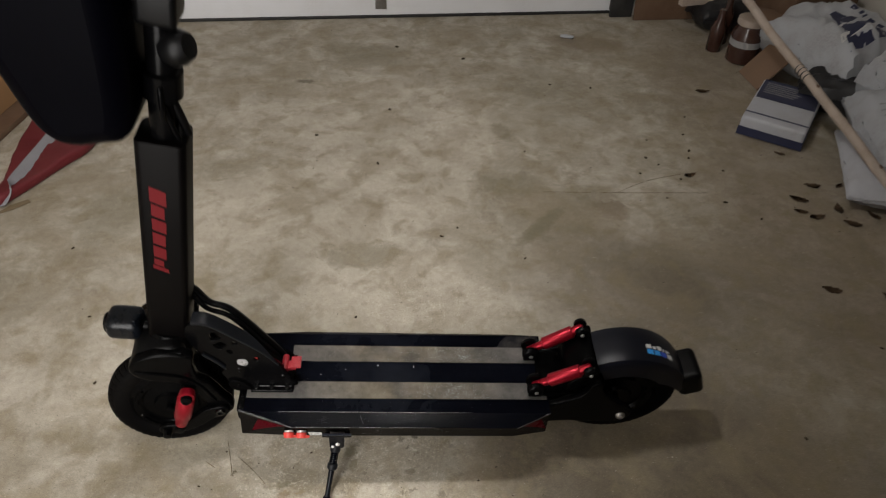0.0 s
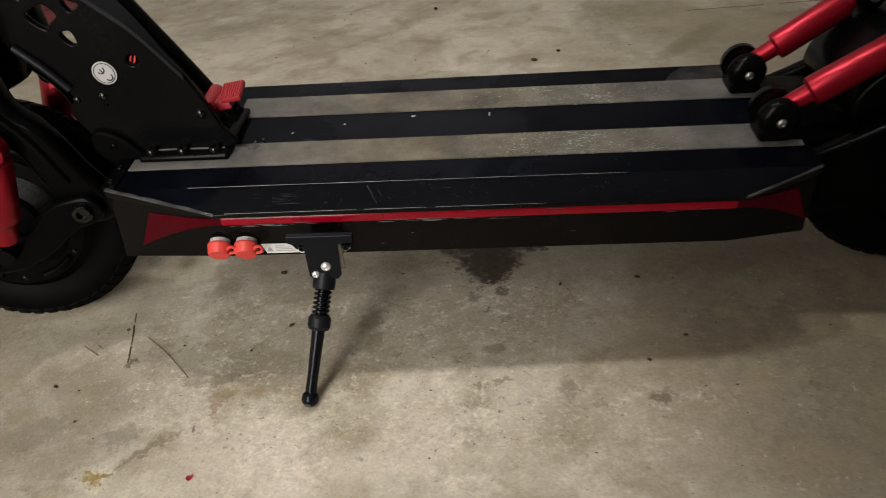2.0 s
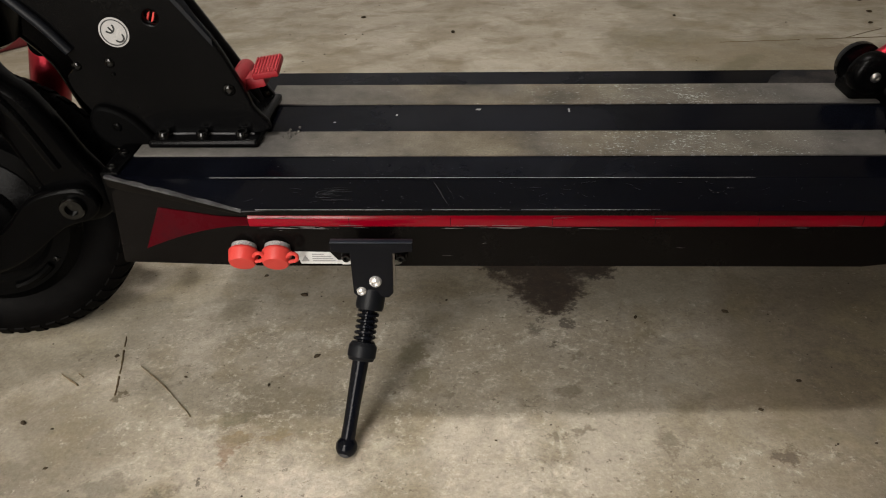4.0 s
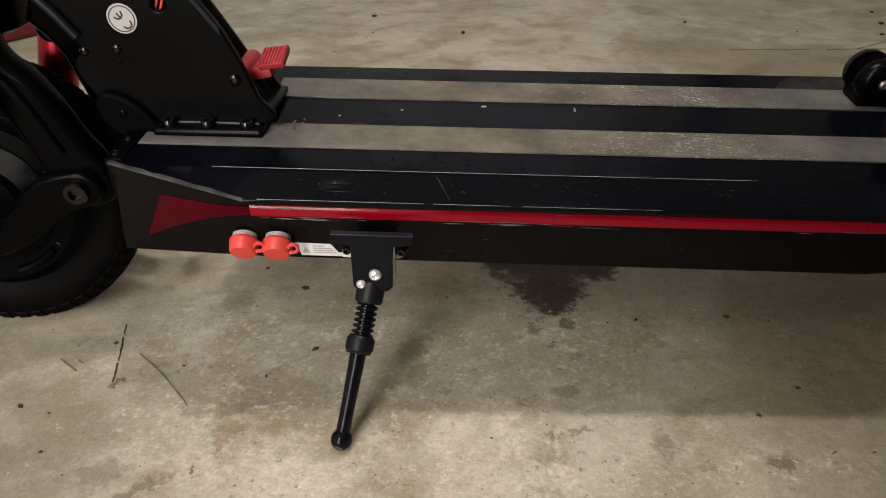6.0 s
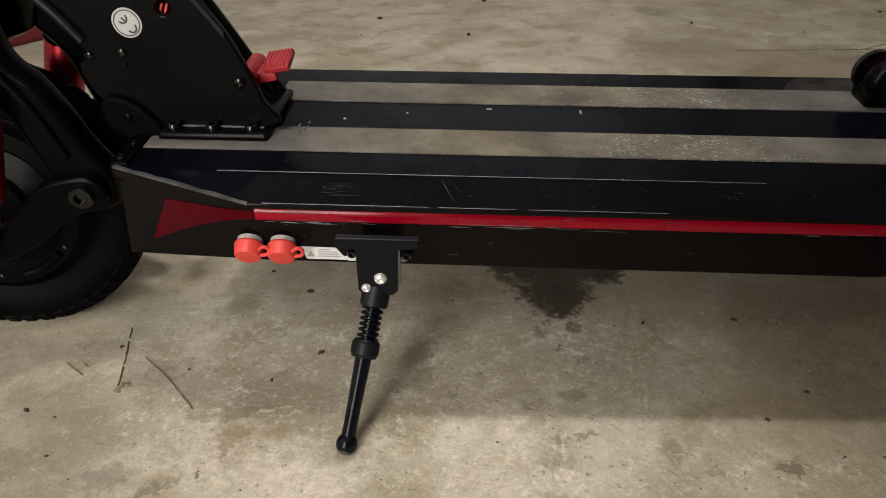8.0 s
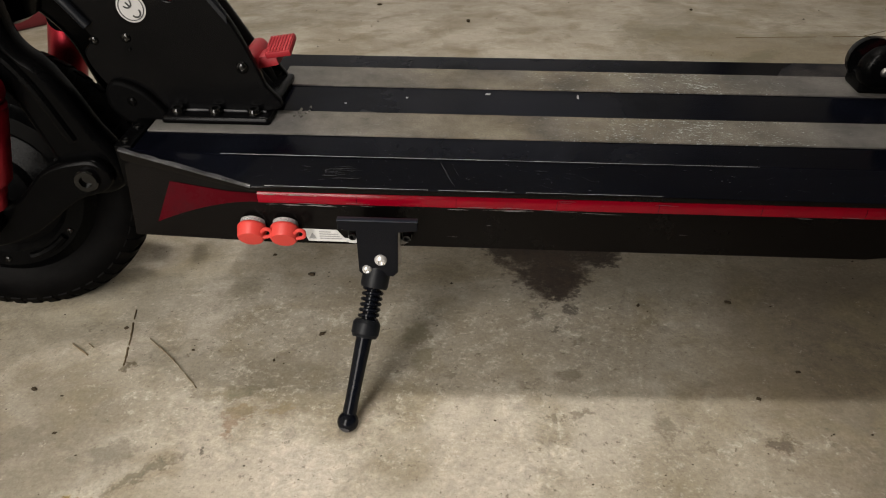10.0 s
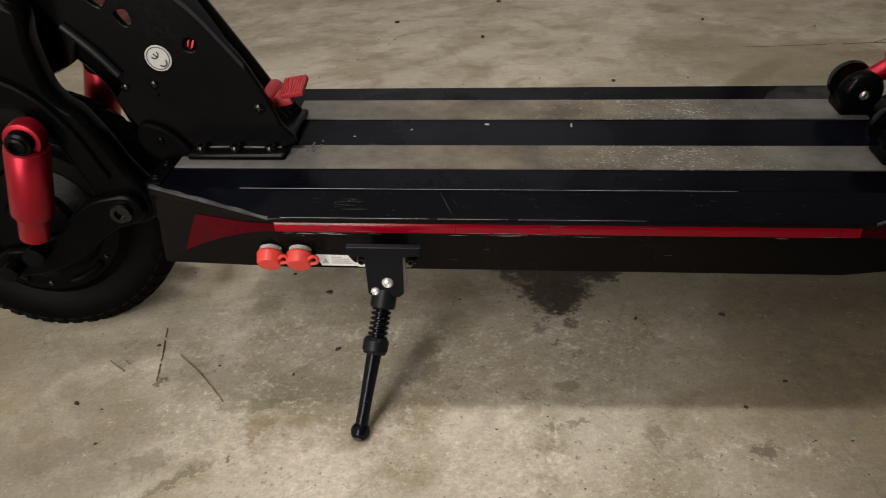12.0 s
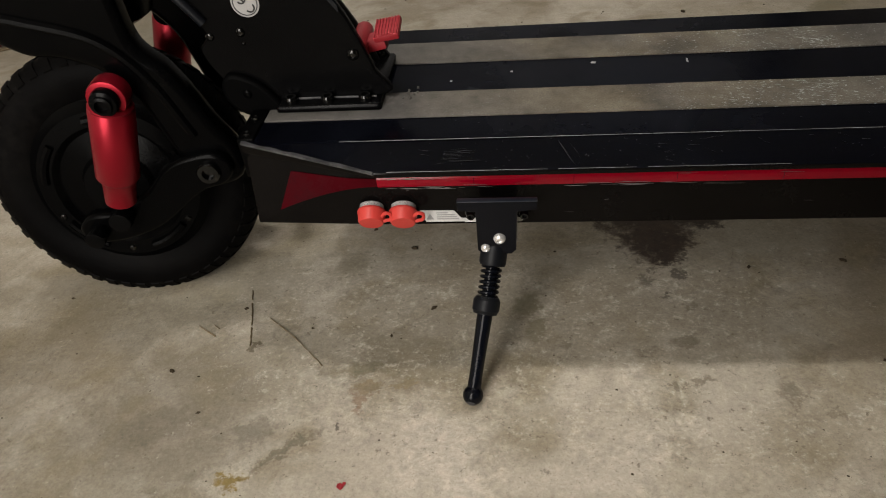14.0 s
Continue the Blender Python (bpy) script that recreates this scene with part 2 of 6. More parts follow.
def concrete_material():
    m = material("stained_concrete", (0.4, 0.36, 0.3), 0.8, 0.0, 0.0, 0.35)
    b = m.node_tree.nodes["Principled BSDF"]
    pos = m.node_tree.nodes.new("ShaderNodeNewGeometry").outputs["Position"]
    warp = node(m, "ShaderNodeTexNoise", Scale=16.0, Detail=8.0, Roughness=0.72)
    link(m, pos, warp.inputs["Vector"])
    sub = m.node_tree.nodes.new("ShaderNodeVectorMath")
    sub.operation = "SUBTRACT"
    link(m, warp.outputs["Color"], sub.inputs[0])
    sub.inputs[1].default_value = (0.5, 0.5, 0.5)
    bent = m.node_tree.nodes.new("ShaderNodeVectorMath")
    bent.operation = "MULTIPLY_ADD"
    link(m, sub.outputs[0], bent.inputs[0])
    bent.inputs[1].default_value = (0.16, 0.16, 0)
    link(m, pos, bent.inputs[2])
    split = m.node_tree.nodes.new("ShaderNodeSeparateXYZ")
    link(m, bent.outputs[0], split.inputs[0])
    bx, by = split.outputs[0], split.outputs[1]

    def blob(x, y, rx, ry, turn=0.0, soft=0.6, px=None, py=None):
        """A floor patch's mask: 1 inside an uneven ellipse, 0 outside."""
        c, s = math.cos(radians(turn)), math.sin(radians(turn))
        dx, dy = math_node(m, "SUBTRACT", px or bx, x), math_node(m, "SUBTRACT", py or by, y)
        u = math_node(m, "MULTIPLY_ADD", dx, c / rx, math_node(m, "MULTIPLY", dy, s / rx))
        v = math_node(m, "MULTIPLY_ADD", dx, -s / ry, math_node(m, "MULTIPLY", dy, c / ry))
        r = math_node(m, "ADD", math_node(m, "MULTIPLY", u, u), math_node(m, "MULTIPLY", v, v))
        return math_node(m, "DIVIDE", math_node(m, "SUBTRACT", 1.0 + soft, r), 2 * soft, clamp=True)

    near = m.node_tree.nodes.new("ShaderNodeVectorMath")
    near.operation = "MULTIPLY_ADD"
    ripple = node(m, "ShaderNodeTexNoise", Scale=95.0, Detail=6.0, Roughness=0.7)
    link(m, pos, ripple.inputs["Vector"])
    sub2 = m.node_tree.nodes.new("ShaderNodeVectorMath")
    sub2.operation = "SUBTRACT"
    link(m, ripple.outputs["Color"], sub2.inputs[0])
    sub2.inputs[1].default_value = (0.5, 0.5, 0.5)
    link(m, sub2.outputs[0], near.inputs[0])
    near.inputs[1].default_value = (0.042, 0.042, 0)
    link(m, pos, near.inputs[2])
    split2 = m.node_tree.nodes.new("ShaderNodeSeparateXYZ")
    link(m, near.outputs[0], split2.inputs[0])
    nx, ny = split2.outputs[0], split2.outputs[1]

    large = noise_at(m, 2.6, 5, 0.62, pos, 0.6)
    middle = noise_at(m, 6.5, 9, 0.68, pos, 0.5)
    other = noise_at(m, 14, 8, 0.66, bent.outputs[0])
    small = noise_at(m, 46, 7, 0.68, pos, 0.2)
    fine = noise_at(m, 135, 8, 0.74, pos)
    sand = noise_at(m, 620, 3, 0.7, pos)
    col = ramp(m, large, ((0.30, (0.250, 0.222, 0.168)), (0.50, (0.335, 0.300, 0.240)), (0.72, (0.405, 0.370, 0.310))))
    col = mix(m, ramp(m, middle, ((0.34, (0.55,) * 3), (0.50, (0, 0, 0)))), col, (0.225, 0.198, 0.150))
    col = mix(m, ramp(m, middle, ((0.49, (0, 0, 0)), (0.62, (0.72,) * 3))), col, (0.45, 0.412, 0.350))
    col = mix(m, ramp(m, other, ((0.36, (0.26,) * 3), (0.50, (0, 0, 0)))), col, (0.215, 0.197, 0.150))
    col = mix(m, ramp(m, other, ((0.52, (0, 0, 0)), (0.66, (0.22,) * 3))), col, (0.46, 0.425, 0.355))
    col = mix(m, ramp(m, small, ((0.34, (0.26,) * 3), (0.47, (0, 0, 0)))), col, (0.215, 0.190, 0.142))
    col = mix(m, ramp(m, small, ((0.55, (0, 0, 0)), (0.66, (0.20,) * 3))), col, (0.49, 0.455, 0.39))
    patchy = noise_at(m, 9, 10, 0.72, bent.outputs[0], 1.2)
    col = mix(m, ramp(m, patchy, ((0.36, (0.42,) * 3), (0.45, (0, 0, 0)))), col, (0.180, 0.148, 0.106))
    col = mix(m, ramp(m, patchy, ((0.54, (0, 0, 0)), (0.64, (0.26,) * 3))), col, (0.48, 0.445, 0.38))
    # broad lighter and darker fields, with the dimming painted at right
    for x, y, rx, ry, turn, tone, power in STAINS_AND_SHADE:
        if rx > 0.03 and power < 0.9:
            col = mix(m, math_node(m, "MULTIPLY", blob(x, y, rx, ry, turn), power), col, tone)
    # old brown and olive soaking, in soft clouds
    soaked = noise_at(m, 4.2, 6, 0.6, pos, 0.8)
    tinge = noise_at(m, 15, 5, 0.58, pos, 0.4)
    col = mix(m, ramp(m, soaked, ((0.48, (0, 0, 0)), (0.64, (0.62,) * 3))), col, (0.236, 0.196, 0.134))
    col = mix(m, ramp(m, tinge, ((0.50, (0, 0, 0)), (0.66, (0.58,) * 3))), col, (0.205, 0.170, 0.105))
    # pale worn flecks, thickest in a few places
    worn_at = 0.0
    for x, y, rx, ry in ((-0.12, -0.09, 0.13, 0.075), (-0.05, -0.04, 0.07, 0.035), (-0.30, -0.15, 0.12, 0.05), (-0.10, -0.20, 0.20, 0.04), (-0.30, -0.05, 0.14, 0.05), (-0.05, 0.36, 0.22, 0.10), (-0.25, 0.90, 0.12, 0.06)):
        worn_at = math_node(m, "MAXIMUM", worn_at, blob(x, y, rx, ry, 0, 0.9))
    chips = noise_at(m, 190, 9, 0.78, pos)
    drift = math_node(m, "MULTIPLY_ADD", worn_at, 0.085, math_node(m, "MULTIPLY", math_node(m, "SUBTRACT", small, 0.5), 0.45))
    flecks = ramp(m, math_node(m, "ADD", drift, chips), ((0.605, (0, 0, 0)), (0.73, (0.75,) * 3)))
    col = mix(m, flecks, col, (0.54, 0.50, 0.42))
    pits = ramp(m, math_node(m, "MULTIPLY_ADD", worn_at, -0.02, fine), ((0.345, (0.8,) * 3), (0.395, (0, 0, 0))))
    col = mix(m, pits, col, (0.15, 0.128, 0.092))
    for x, y, rx, ry, turn, tone, power in STAINS_AND_SHADE:
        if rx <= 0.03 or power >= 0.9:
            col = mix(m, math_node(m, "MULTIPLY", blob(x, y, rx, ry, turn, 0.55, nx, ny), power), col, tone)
    # dried oil with a ragged edge
    ragged = math_node(m, "MULTIPLY_ADD", math_node(m, "SUBTRACT", fine, 0.5), 0.95, math_node(m, "MULTIPLY", math_node(m, "SUBTRACT", small, 0.5), 1.5))
    oil = 0.0
    for x, y, rx, ry in OIL:
        oil = math_node(m, "MAXIMUM", oil, blob(x, y, rx, ry, 0, 1.0, nx, ny))
    oil = ramp(m, math_node(m, "ADD", oil, ragged), ((0.30, (0, 0, 0)), (0.52, (0.66,) * 3), (0.76, (0.97,) * 3)))
    soak = math_node(m, "MULTIPLY_ADD", middle, 0.5, small)
    col = mix(m, oil, col, ramp(m, soak, ((0.55, (0.016, 0.009, 0.006)), (0.92, (0.048, 0.031, 0.020)))))
    # sand specks
    col = mix(m, ramp(m, sand, ((0.30, (0.55,) * 3), (0.41, (0, 0, 0)))), col, (0.14, 0.122, 0.095))
    col = mix(m, ramp(m, sand, ((0.63, (0, 0, 0)), (0.75, (0.3,) * 3))), col, (0.56, 0.53, 0.46))
    grain = math_node(m, "MULTIPLY_ADD", noise_at(m, 62, 12, 0.70, pos, 0.2), 0.50, 0.74)
    pepper = math_node(m, "MULTIPLY_ADD", noise_at(m, 330, 5, 0.8, pos), 1.0, 0.49)
    col = mix(m, 1.0, col, math_node(m, "MULTIPLY", grain, pepper), "MULTIPLY")
    # crumbled, scoured skin where the scooter is parked
    scoured = math_node(m, "MULTIPLY", blob(-0.06, -0.12, 0.60, 0.24, 0, 0.9), ramp(m, noise_at(m, 13, 6, 0.66, pos, 0.8), ((0.44, (0.12,) * 3), (0.62, (1, 1, 1)))))
    crumble = math_node(m, "MULTIPLY", math_node(m, "SUBTRACT", noise_at(m, 120, 8, 0.74, pos, 0.6), 0.5), 1.7)
    col = mix(m, 1.0, col, math_node(m, "MULTIPLY_ADD", scoured, crumble, 1.0), "MULTIPLY")
    link(m, col, b.inputs["Base Color"])
    link(m, math_node(m, "MULTIPLY_ADD", small, 0.3, 0.6), b.inputs["Roughness"])
    bump(m, math_node(m, "ADD", math_node(m, "MULTIPLY", sand, 0.45), fine), 0.30, 0.0012)
    return m


DIRT_AND_SHADE = (0.125, 0.102, 0.072)
OLIVE, SOOT, PALE, BROWN, GREY = (0.16, 0.14, 0.09), (0.034, 0.025, 0.018), (0.55, 0.50, 0.42), (0.15, 0.108, 0.068), (0.150, 0.128, 0.092)
STAINS_AND_SHADE = [
    # pale fields
    (-0.35, 0.75, 0.42, 0.22, 10, PALE, 0.45), (-0.05, 0.40, 0.35, 0.16, 0, PALE, 0.4), (-0.10, 1.25, 0.45, 0.30, 0, PALE, 0.3),
    (-0.12, -0.21, 0.24, 0.055, 0, PALE, 0.5), (-0.10, -0.32, 0.30, 0.10, 0, PALE, 0.35),
    # dark fields
    (-0.27, 1.76, 0.16, 0.10, -15, OLIVE, 0.55), (0.66, 1.90, 0.17, 0.07, -10, BROWN, 0.7), (-0.90, 0.70, 0.10, 0.12, 0, OLIVE, 0.5),
    (-0.60, 0.95, 0.12, 0.06, 20, OLIVE, 0.4), (0.24, 0.86, 0.11, 0.07, 0, OLIVE, 0.6), (0.38, 0.72, 0.17, 0.09, 35, OLIVE, 0.55),
    (0.52, 0.74, 0.06, 0.035, -30, BROWN, 0.6), (-0.19, 0.53, 0.10, 0.05, 0, OLIVE, 0.55), (0.16, 0.50, 0.10, 0.08, 0, OLIVE, 0.35),
    (0.60, 0.45, 0.12, 0.14, 0, OLIVE, 0.4), (1.15, 0.55, 0.35, 0.60, 10, BROWN, 0.5), (1.1, 1.6, 0.25, 0.5, 0, BROWN, 0.45),
    (0.24, 1.17, 0.03, 0.06, 20, OLIVE, 0.5), (-0.46, 1.52, 0.03, 0.015, 0, SOOT, 0.5), (0.42, 1.38, 0.20, 0.25, 0, OLIVE, 0.3),
    # under the scooter
    (-0.28, -0.13, 0.13, 0.030, -10, OLIVE, 0.4), (-0.45, -0.19, 0.07, 0.06, 20, GREY, 0.4), (0.11, -0.24, 0.07, 0.05, 0, BROWN, 0.4),
    (0.17, -0.05, 0.10, 0.09, 0, BROWN, 0.45), (0.10, -0.125, 0.07, 0.022, 5, BROWN, 0.55), (-0.50, -0.03, 0.10, 0.06, 0, OLIVE, 0.35), (-0.40, 0.02, 0.05, 0.03, 20, OLIVE, 0.4),
    # right-hand patches: brown dirt plus dimming painted in where light falls off
    (0.03, -0.07, 0.12, 0.05, 0, GREY, 0.4), (0.44, -0.08, 0.30, 0.26, 0, DIRT_AND_SHADE, 0.88), (0.50, 0.42, 0.30, 0.22, 0, DIRT_AND_SHADE, 0.45), (0.27, -0.14, 0.17, 0.17, 0, DIRT_AND_SHADE, 0.62), (0.72, -0.30, 0.42, 0.30, 0, DIRT_AND_SHADE, 0.6), (0.75, 0.30, 0.35, 0.30, 0, DIRT_AND_SHADE, 0.4), (0.30, -0.32, 0.18, 0.10, 0, DIRT_AND_SHADE, 0.5), (-0.3435, -0.2245, 0.026, 0.0042, 43, GREY, 0.75),
    (-0.180, -0.074, 0.0110, 0.0180, -20, OLIVE, 0.8), (-0.173, -0.105, 0.0090, 0.0120, 0, OLIVE, 0.7), (-0.151, -0.123, 0.0055, 0.0075, 0, GREY, 0.6), (-0.373, -0.209, 0.018, 0.0107, 20, (0.15, 0.135, 0.105), 0.6), (-0.301, -0.181, 0.0057, 0.0074, 10, (0.20, 0.13, 0.08), 0.65),
    (-0.374, -0.25, 0.0107, 0.0057, 35, (0.20, 0.14, 0.03), 0.9), (-0.08, -0.044, 0.005, 0.008, 0, SOOT, 0.5), (-0.06, -0.119, 0.009, 0.0074, 20, GREY, 0.64),
    (-0.051, -0.08, 0.0049, 0.0049, 0, GREY, 0.64), (-0.066, -0.066, 0.0033, 0.0041, 0, SOOT, 0.6), (-0.075, -0.168, 0.0049, 0.0041, 30, GREY, 0.68), (-0.058, -0.162, 0.009, 0.0049, -10, GREY, 0.68),
    (0, -0.172, 0.0057, 0.0115, 10, GREY, 0.60), (0.074, -0.185, 0.009, 0.0057, 25, (0.13, 0.10, 0.07), 0.85), (0.022, -0.188, 0.0049, 0.0025, -15, GREY, 0.52), (-0.303, -0.147, 0.0148, 0.0082, 0, OLIVE, 0.6),
    (-0.267, -0.169, 0.0098, 0.0057, 0, GREY, 0.38), (-0.311, -0.203, 0.0025, 0.0025, 0, SOOT, 0.7), (-0.403, -0.121, 0.0057, 0.0041, 0, (0.10, 0.08, 0.045), 0.8), (-0.09, -0.13, 0.0098, 0.0049, 0, GREY, 0.45),
    (0.30, 0.66, 0.022, 0.11, -40, OLIVE, 0.7),
    (-0.297, -0.167, 0.0125, 0.0060, 10, (0.20, 0.150, 0.085), 0.75), (-0.310, -0.150, 0.0280, 0.0050, 5, OLIVE, 0.5), (-0.452, -0.207, 0.0290, 0.0160, 20, GREY, 0.55), (-0.270, -0.163, 0.0100, 0.0040, 15, (0.22, 0.170, 0.095), 0.6),
    (-0.052, -0.036, 0.0055, 0.0065, 0, SOOT, 0.7), (-0.073, -0.030, 0.0035, 0.0040, 0, SOOT, 0.55), (-0.340, -0.012, 0.0140, 0.0200, -20, OLIVE, 0.45),
]
OIL = ((-0.066, 0.070, 0.050, 0.058), (-0.064, 0.018, 0.030, 0.036), (-0.060, -0.012, 0.013, 0.012), (-0.020, 0.050, 0.022, 0.018), (-0.108, 0.058, 0.016, 0.014))
CONCRETE = concrete_material()
PLASTER = worn("painted_wall", (0.60, 0.57, 0.52), (0.45, 0.42, 0.37), 0.8, amount=0.5, scale=3)
CEILING_PAINT = worn("ceiling_paint", (0.70, 0.68, 0.64), (0.35, 0.33, 0.3), 0.85, amount=0.4, scale=2)
WALL_WHITE = worn("white_painted_wall", (0.62, 0.60, 0.56), (0.6, 0.57, 0.52), 0.75, amount=0.3, scale=3)
DOOR_WHITE = worn("white_door_enamel", (0.72, 0.73, 0.76), (0.5, 0.48, 0.44), 0.4, amount=0.3, scale=8, relief=0.1)
SEAL = worn("black_rubber_seal", (0.012, 0.012, 0.012), (0.1, 0.09, 0.08), 0.7, amount=0.3, scale=20)
SCRAP_CARD = worn("greyed_cardboard", (0.17, 0.105, 0.065), (0.11, 0.075, 0.05), 0.85, amount=0.6, scale=12)
CARDBOARD = worn("brown_cardboard", (0.30, 0.165, 0.07), (0.22, 0.13, 0.06), 0.85, amount=0.5, scale=9)
DARK_FILLER = worn("dark_crumpled_filler", (0.010, 0.010, 0.012), (0.05, 0.04, 0.035), 0.5, amount=0.5, scale=8, relief=0.4)
WOOD = worn("weathered_wood", (0.37, 0.31, 0.265), (0.2, 0.14, 0.09), 0.75, amount=0.7, scale=18, relief=0.5)
DARK_WOOD = worn("dark_board", (0.10, 0.055, 0.03), (0.2, 0.14, 0.09), 0.7, amount=0.6, scale=14)
PAPER_WHITE = worn("white_paper_sack", (0.37, 0.385, 0.41), (0.20, 0.18, 0.16), 0.7, amount=0.8, scale=12, relief=0.4)
PAPER_GREY = worn("grey_paper_sack", (0.38, 0.39, 0.42), (0.24, 0.22, 0.2), 0.7, amount=0.5, scale=12, relief=0.4)
NAVY = worn("navy_print", (0.016, 0.020, 0.055), (0.05, 0.05, 0.07), 0.55, amount=0.3, scale=20)
RED_CLOTH = worn("red_nylon", (0.105, 0.007, 0.011), (0.10, 0.02, 0.02), 0.6, amount=0.5, scale=10, relief=0.4)
GREY_CLOTH = worn("grey_nylon", (0.22, 0.22, 0.24), (0.12, 0.12, 0.12), 0.65, amount=0.4, scale=12)
JAR_GLASS = worn("brown_jar", (0.040, 0.018, 0.013), (0.10, 0.07, 0.05), 0.16, amount=0.3, scale=20)
LEAF = worn("dry_leaf", (0.07, 0.040, 0.018), (0.05, 0.03, 0.015), 0.8, amount=0.7, scale=60)
TWIG = worn("brown_twig", (0.15, 0.11, 0.06), (0.20, 0.16, 0.10), 0.9, amount=0.6, scale=50)
CRUMB = worn("dark_crumb", (0.045, 0.034, 0.022), (0.10, 0.075, 0.045), 0.9, amount=0.6, scale=80, spec=0.1)
PETAL = worn("red_petal", (0.40, 0.02, 0.03), (0.2, 0.02, 0.02), 0.6, amount=0.4, scale=200)


# ---------------- mesh helpers ----------------
def finish(bm, name, mat, smooth=40):
    bmesh.ops.recalc_face_normals(bm, faces=bm.faces)
    me = bpy.data.meshes.new(name)
    bm.to_mesh(me)
    bm.free()
    me.materials.append(mat)
    me.shade_smooth()
    me.set_sharp_from_angle(angle=radians(smooth))
    return me


def part(name, bm, mat, parent=None, label="", smooth=40):
    ob = new(name, bm if isinstance(bm, bpy.types.Mesh) else finish(bm, name, mat, smooth))
    if parent is not None:
        ob.parent = parent
    return tagged(ob, label)


def thing(name, m, label, category, group="", kind=""):
    ob = new(name)
    ob.empty_display_size = 0.05
    ob.matrix_world = m
    return tagged(ob, label, category, group, kind)


def box(x0, x1, y0, y1, z0, z1, bevel=0.0, seg=2, bm=None, m=None):
    bm = bm or bmesh.new()
    mat = Matrix.LocRotScale(((x0 + x1) / 2, (y0 + y1) / 2, (z0 + z1) / 2), None, (x1 - x0, y1 - y0, z1 - z0))
    made = bmesh.ops.create_cube(bm, size=1, matrix=(m or Matrix()) @ mat)["verts"]
    if bevel:
        edges = list({e for v in made for e in v.link_edges})
        bmesh.ops.bevel(bm, geom=edges, offset=bevel, segments=seg, affect="EDGES", profile=0.6)
    return bm


def rod(p0, p1, r0, r1=None, seg=20, bm=None, bevel=0.0):
    bm = bm or bmesh.new()
    p0, p1 = Vector(p0), Vector(p1)
    r1 = r0 if r1 is None else r1
    turn = (p1 - p0).to_track_quat("Z", "Y").to_matrix().to_4x4()
    made = bmesh.ops.create_cone(bm, cap_ends=True, segments=seg, radius1=r0, radius2=r1, depth=(p1 - p0).length, matrix=Matrix.Translation((p0 + p1) / 2) @ turn)["verts"]
    if bevel:
        caps = [f for f in {f for v in made for f in v.link_faces} if len(f.verts) > 4]
        bmesh.ops.bevel(bm, geom=list({e for f in caps for e in f.edges}), offset=bevel, segments=2, affect="EDGES", profile=0.6)
    return bm


def lathe(profile, p0, p1, seg=28, bm=None):
    """A turned body: profile rows are (way along p0 to p1 in metres, radius)."""
    bm = bm or bmesh.new()
    p0, p1 = Vector(p0), Vector(p1)
    m = Matrix.Translation(p0) @ (p1 - p0).to_track_quat("Z", "Y").to_matrix().to_4x4()
    rings = []
    for h, r in profile:
        rings.append([bm.verts.new(m @ Vector((r * math.cos(a * math.tau / seg), r * math.sin(a * math.tau / seg), h))) for a in range(seg)] if r > 1e-6 else [bm.verts.new(m @ Vector((0, 0, h)))])
    for a, b in zip(rings, rings[1:]):
        for i in range(seg):
            j = (i + 1) % seg
            vs = [a[i % len(a)], a[j % len(a)], b[j % len(b)], b[i % len(b)]]
            vs = list(dict.fromkeys(vs))
            if len(vs) > 2:
                bm.faces.new(vs)
    for ring, h in ((rings[0], 0), (rings[-1], 1)):
        if len(ring) > 2:
            bm.faces.new(ring)
    return bm


def smooth_line(points, steps=8):
    pts = [Vector(p) for p in points]
    ext = [2 * pts[0] - pts[1]] + pts + [2 * pts[-1] - pts[-2]]
    out = []
    for a, b, c, d in zip(ext, ext[1:], ext[2:], ext[3:]):
        for k in range(steps):
            t = k / steps
            out.append(0.5 * (2 * b + (c - a) * t + (2 * a - 5 * b + 4 * c - d) * t * t + (3 * b - a - 3 * c + d) * t ** 3))
    return out + [pts[-1]]


def hose(points, r, seg=10, steps=8, bm=None, squash=1.0):
    bm = bm or bmesh.new()
    line = smooth_line(points, steps) if steps > 1 else [Vector(p) for p in points]
    rings, up = [], Vector((0.13, 0.97, 0.21))
    for i, p in enumerate(line):
        d = (line[min(i + 1, len(line) - 1)] - line[max(i - 1, 0)]).normalized()
        side = d.cross(up).normalized()
        up2 = side.cross(d)
        rings.append([bm.verts.new(p + r * (side * math.cos(a * math.tau / seg) + up2 * squash * math.sin(a * math.tau / seg))) for a in range(seg)])
    for a, b in zip(rings, rings[1:]):
        for i in range(seg):
            bm.faces.new((a[i], a[(i + 1) % seg], b[(i + 1) % seg], b[i]))
    bm.faces.new(rings[0]), bm.faces.new(rings[-1])
    return bm


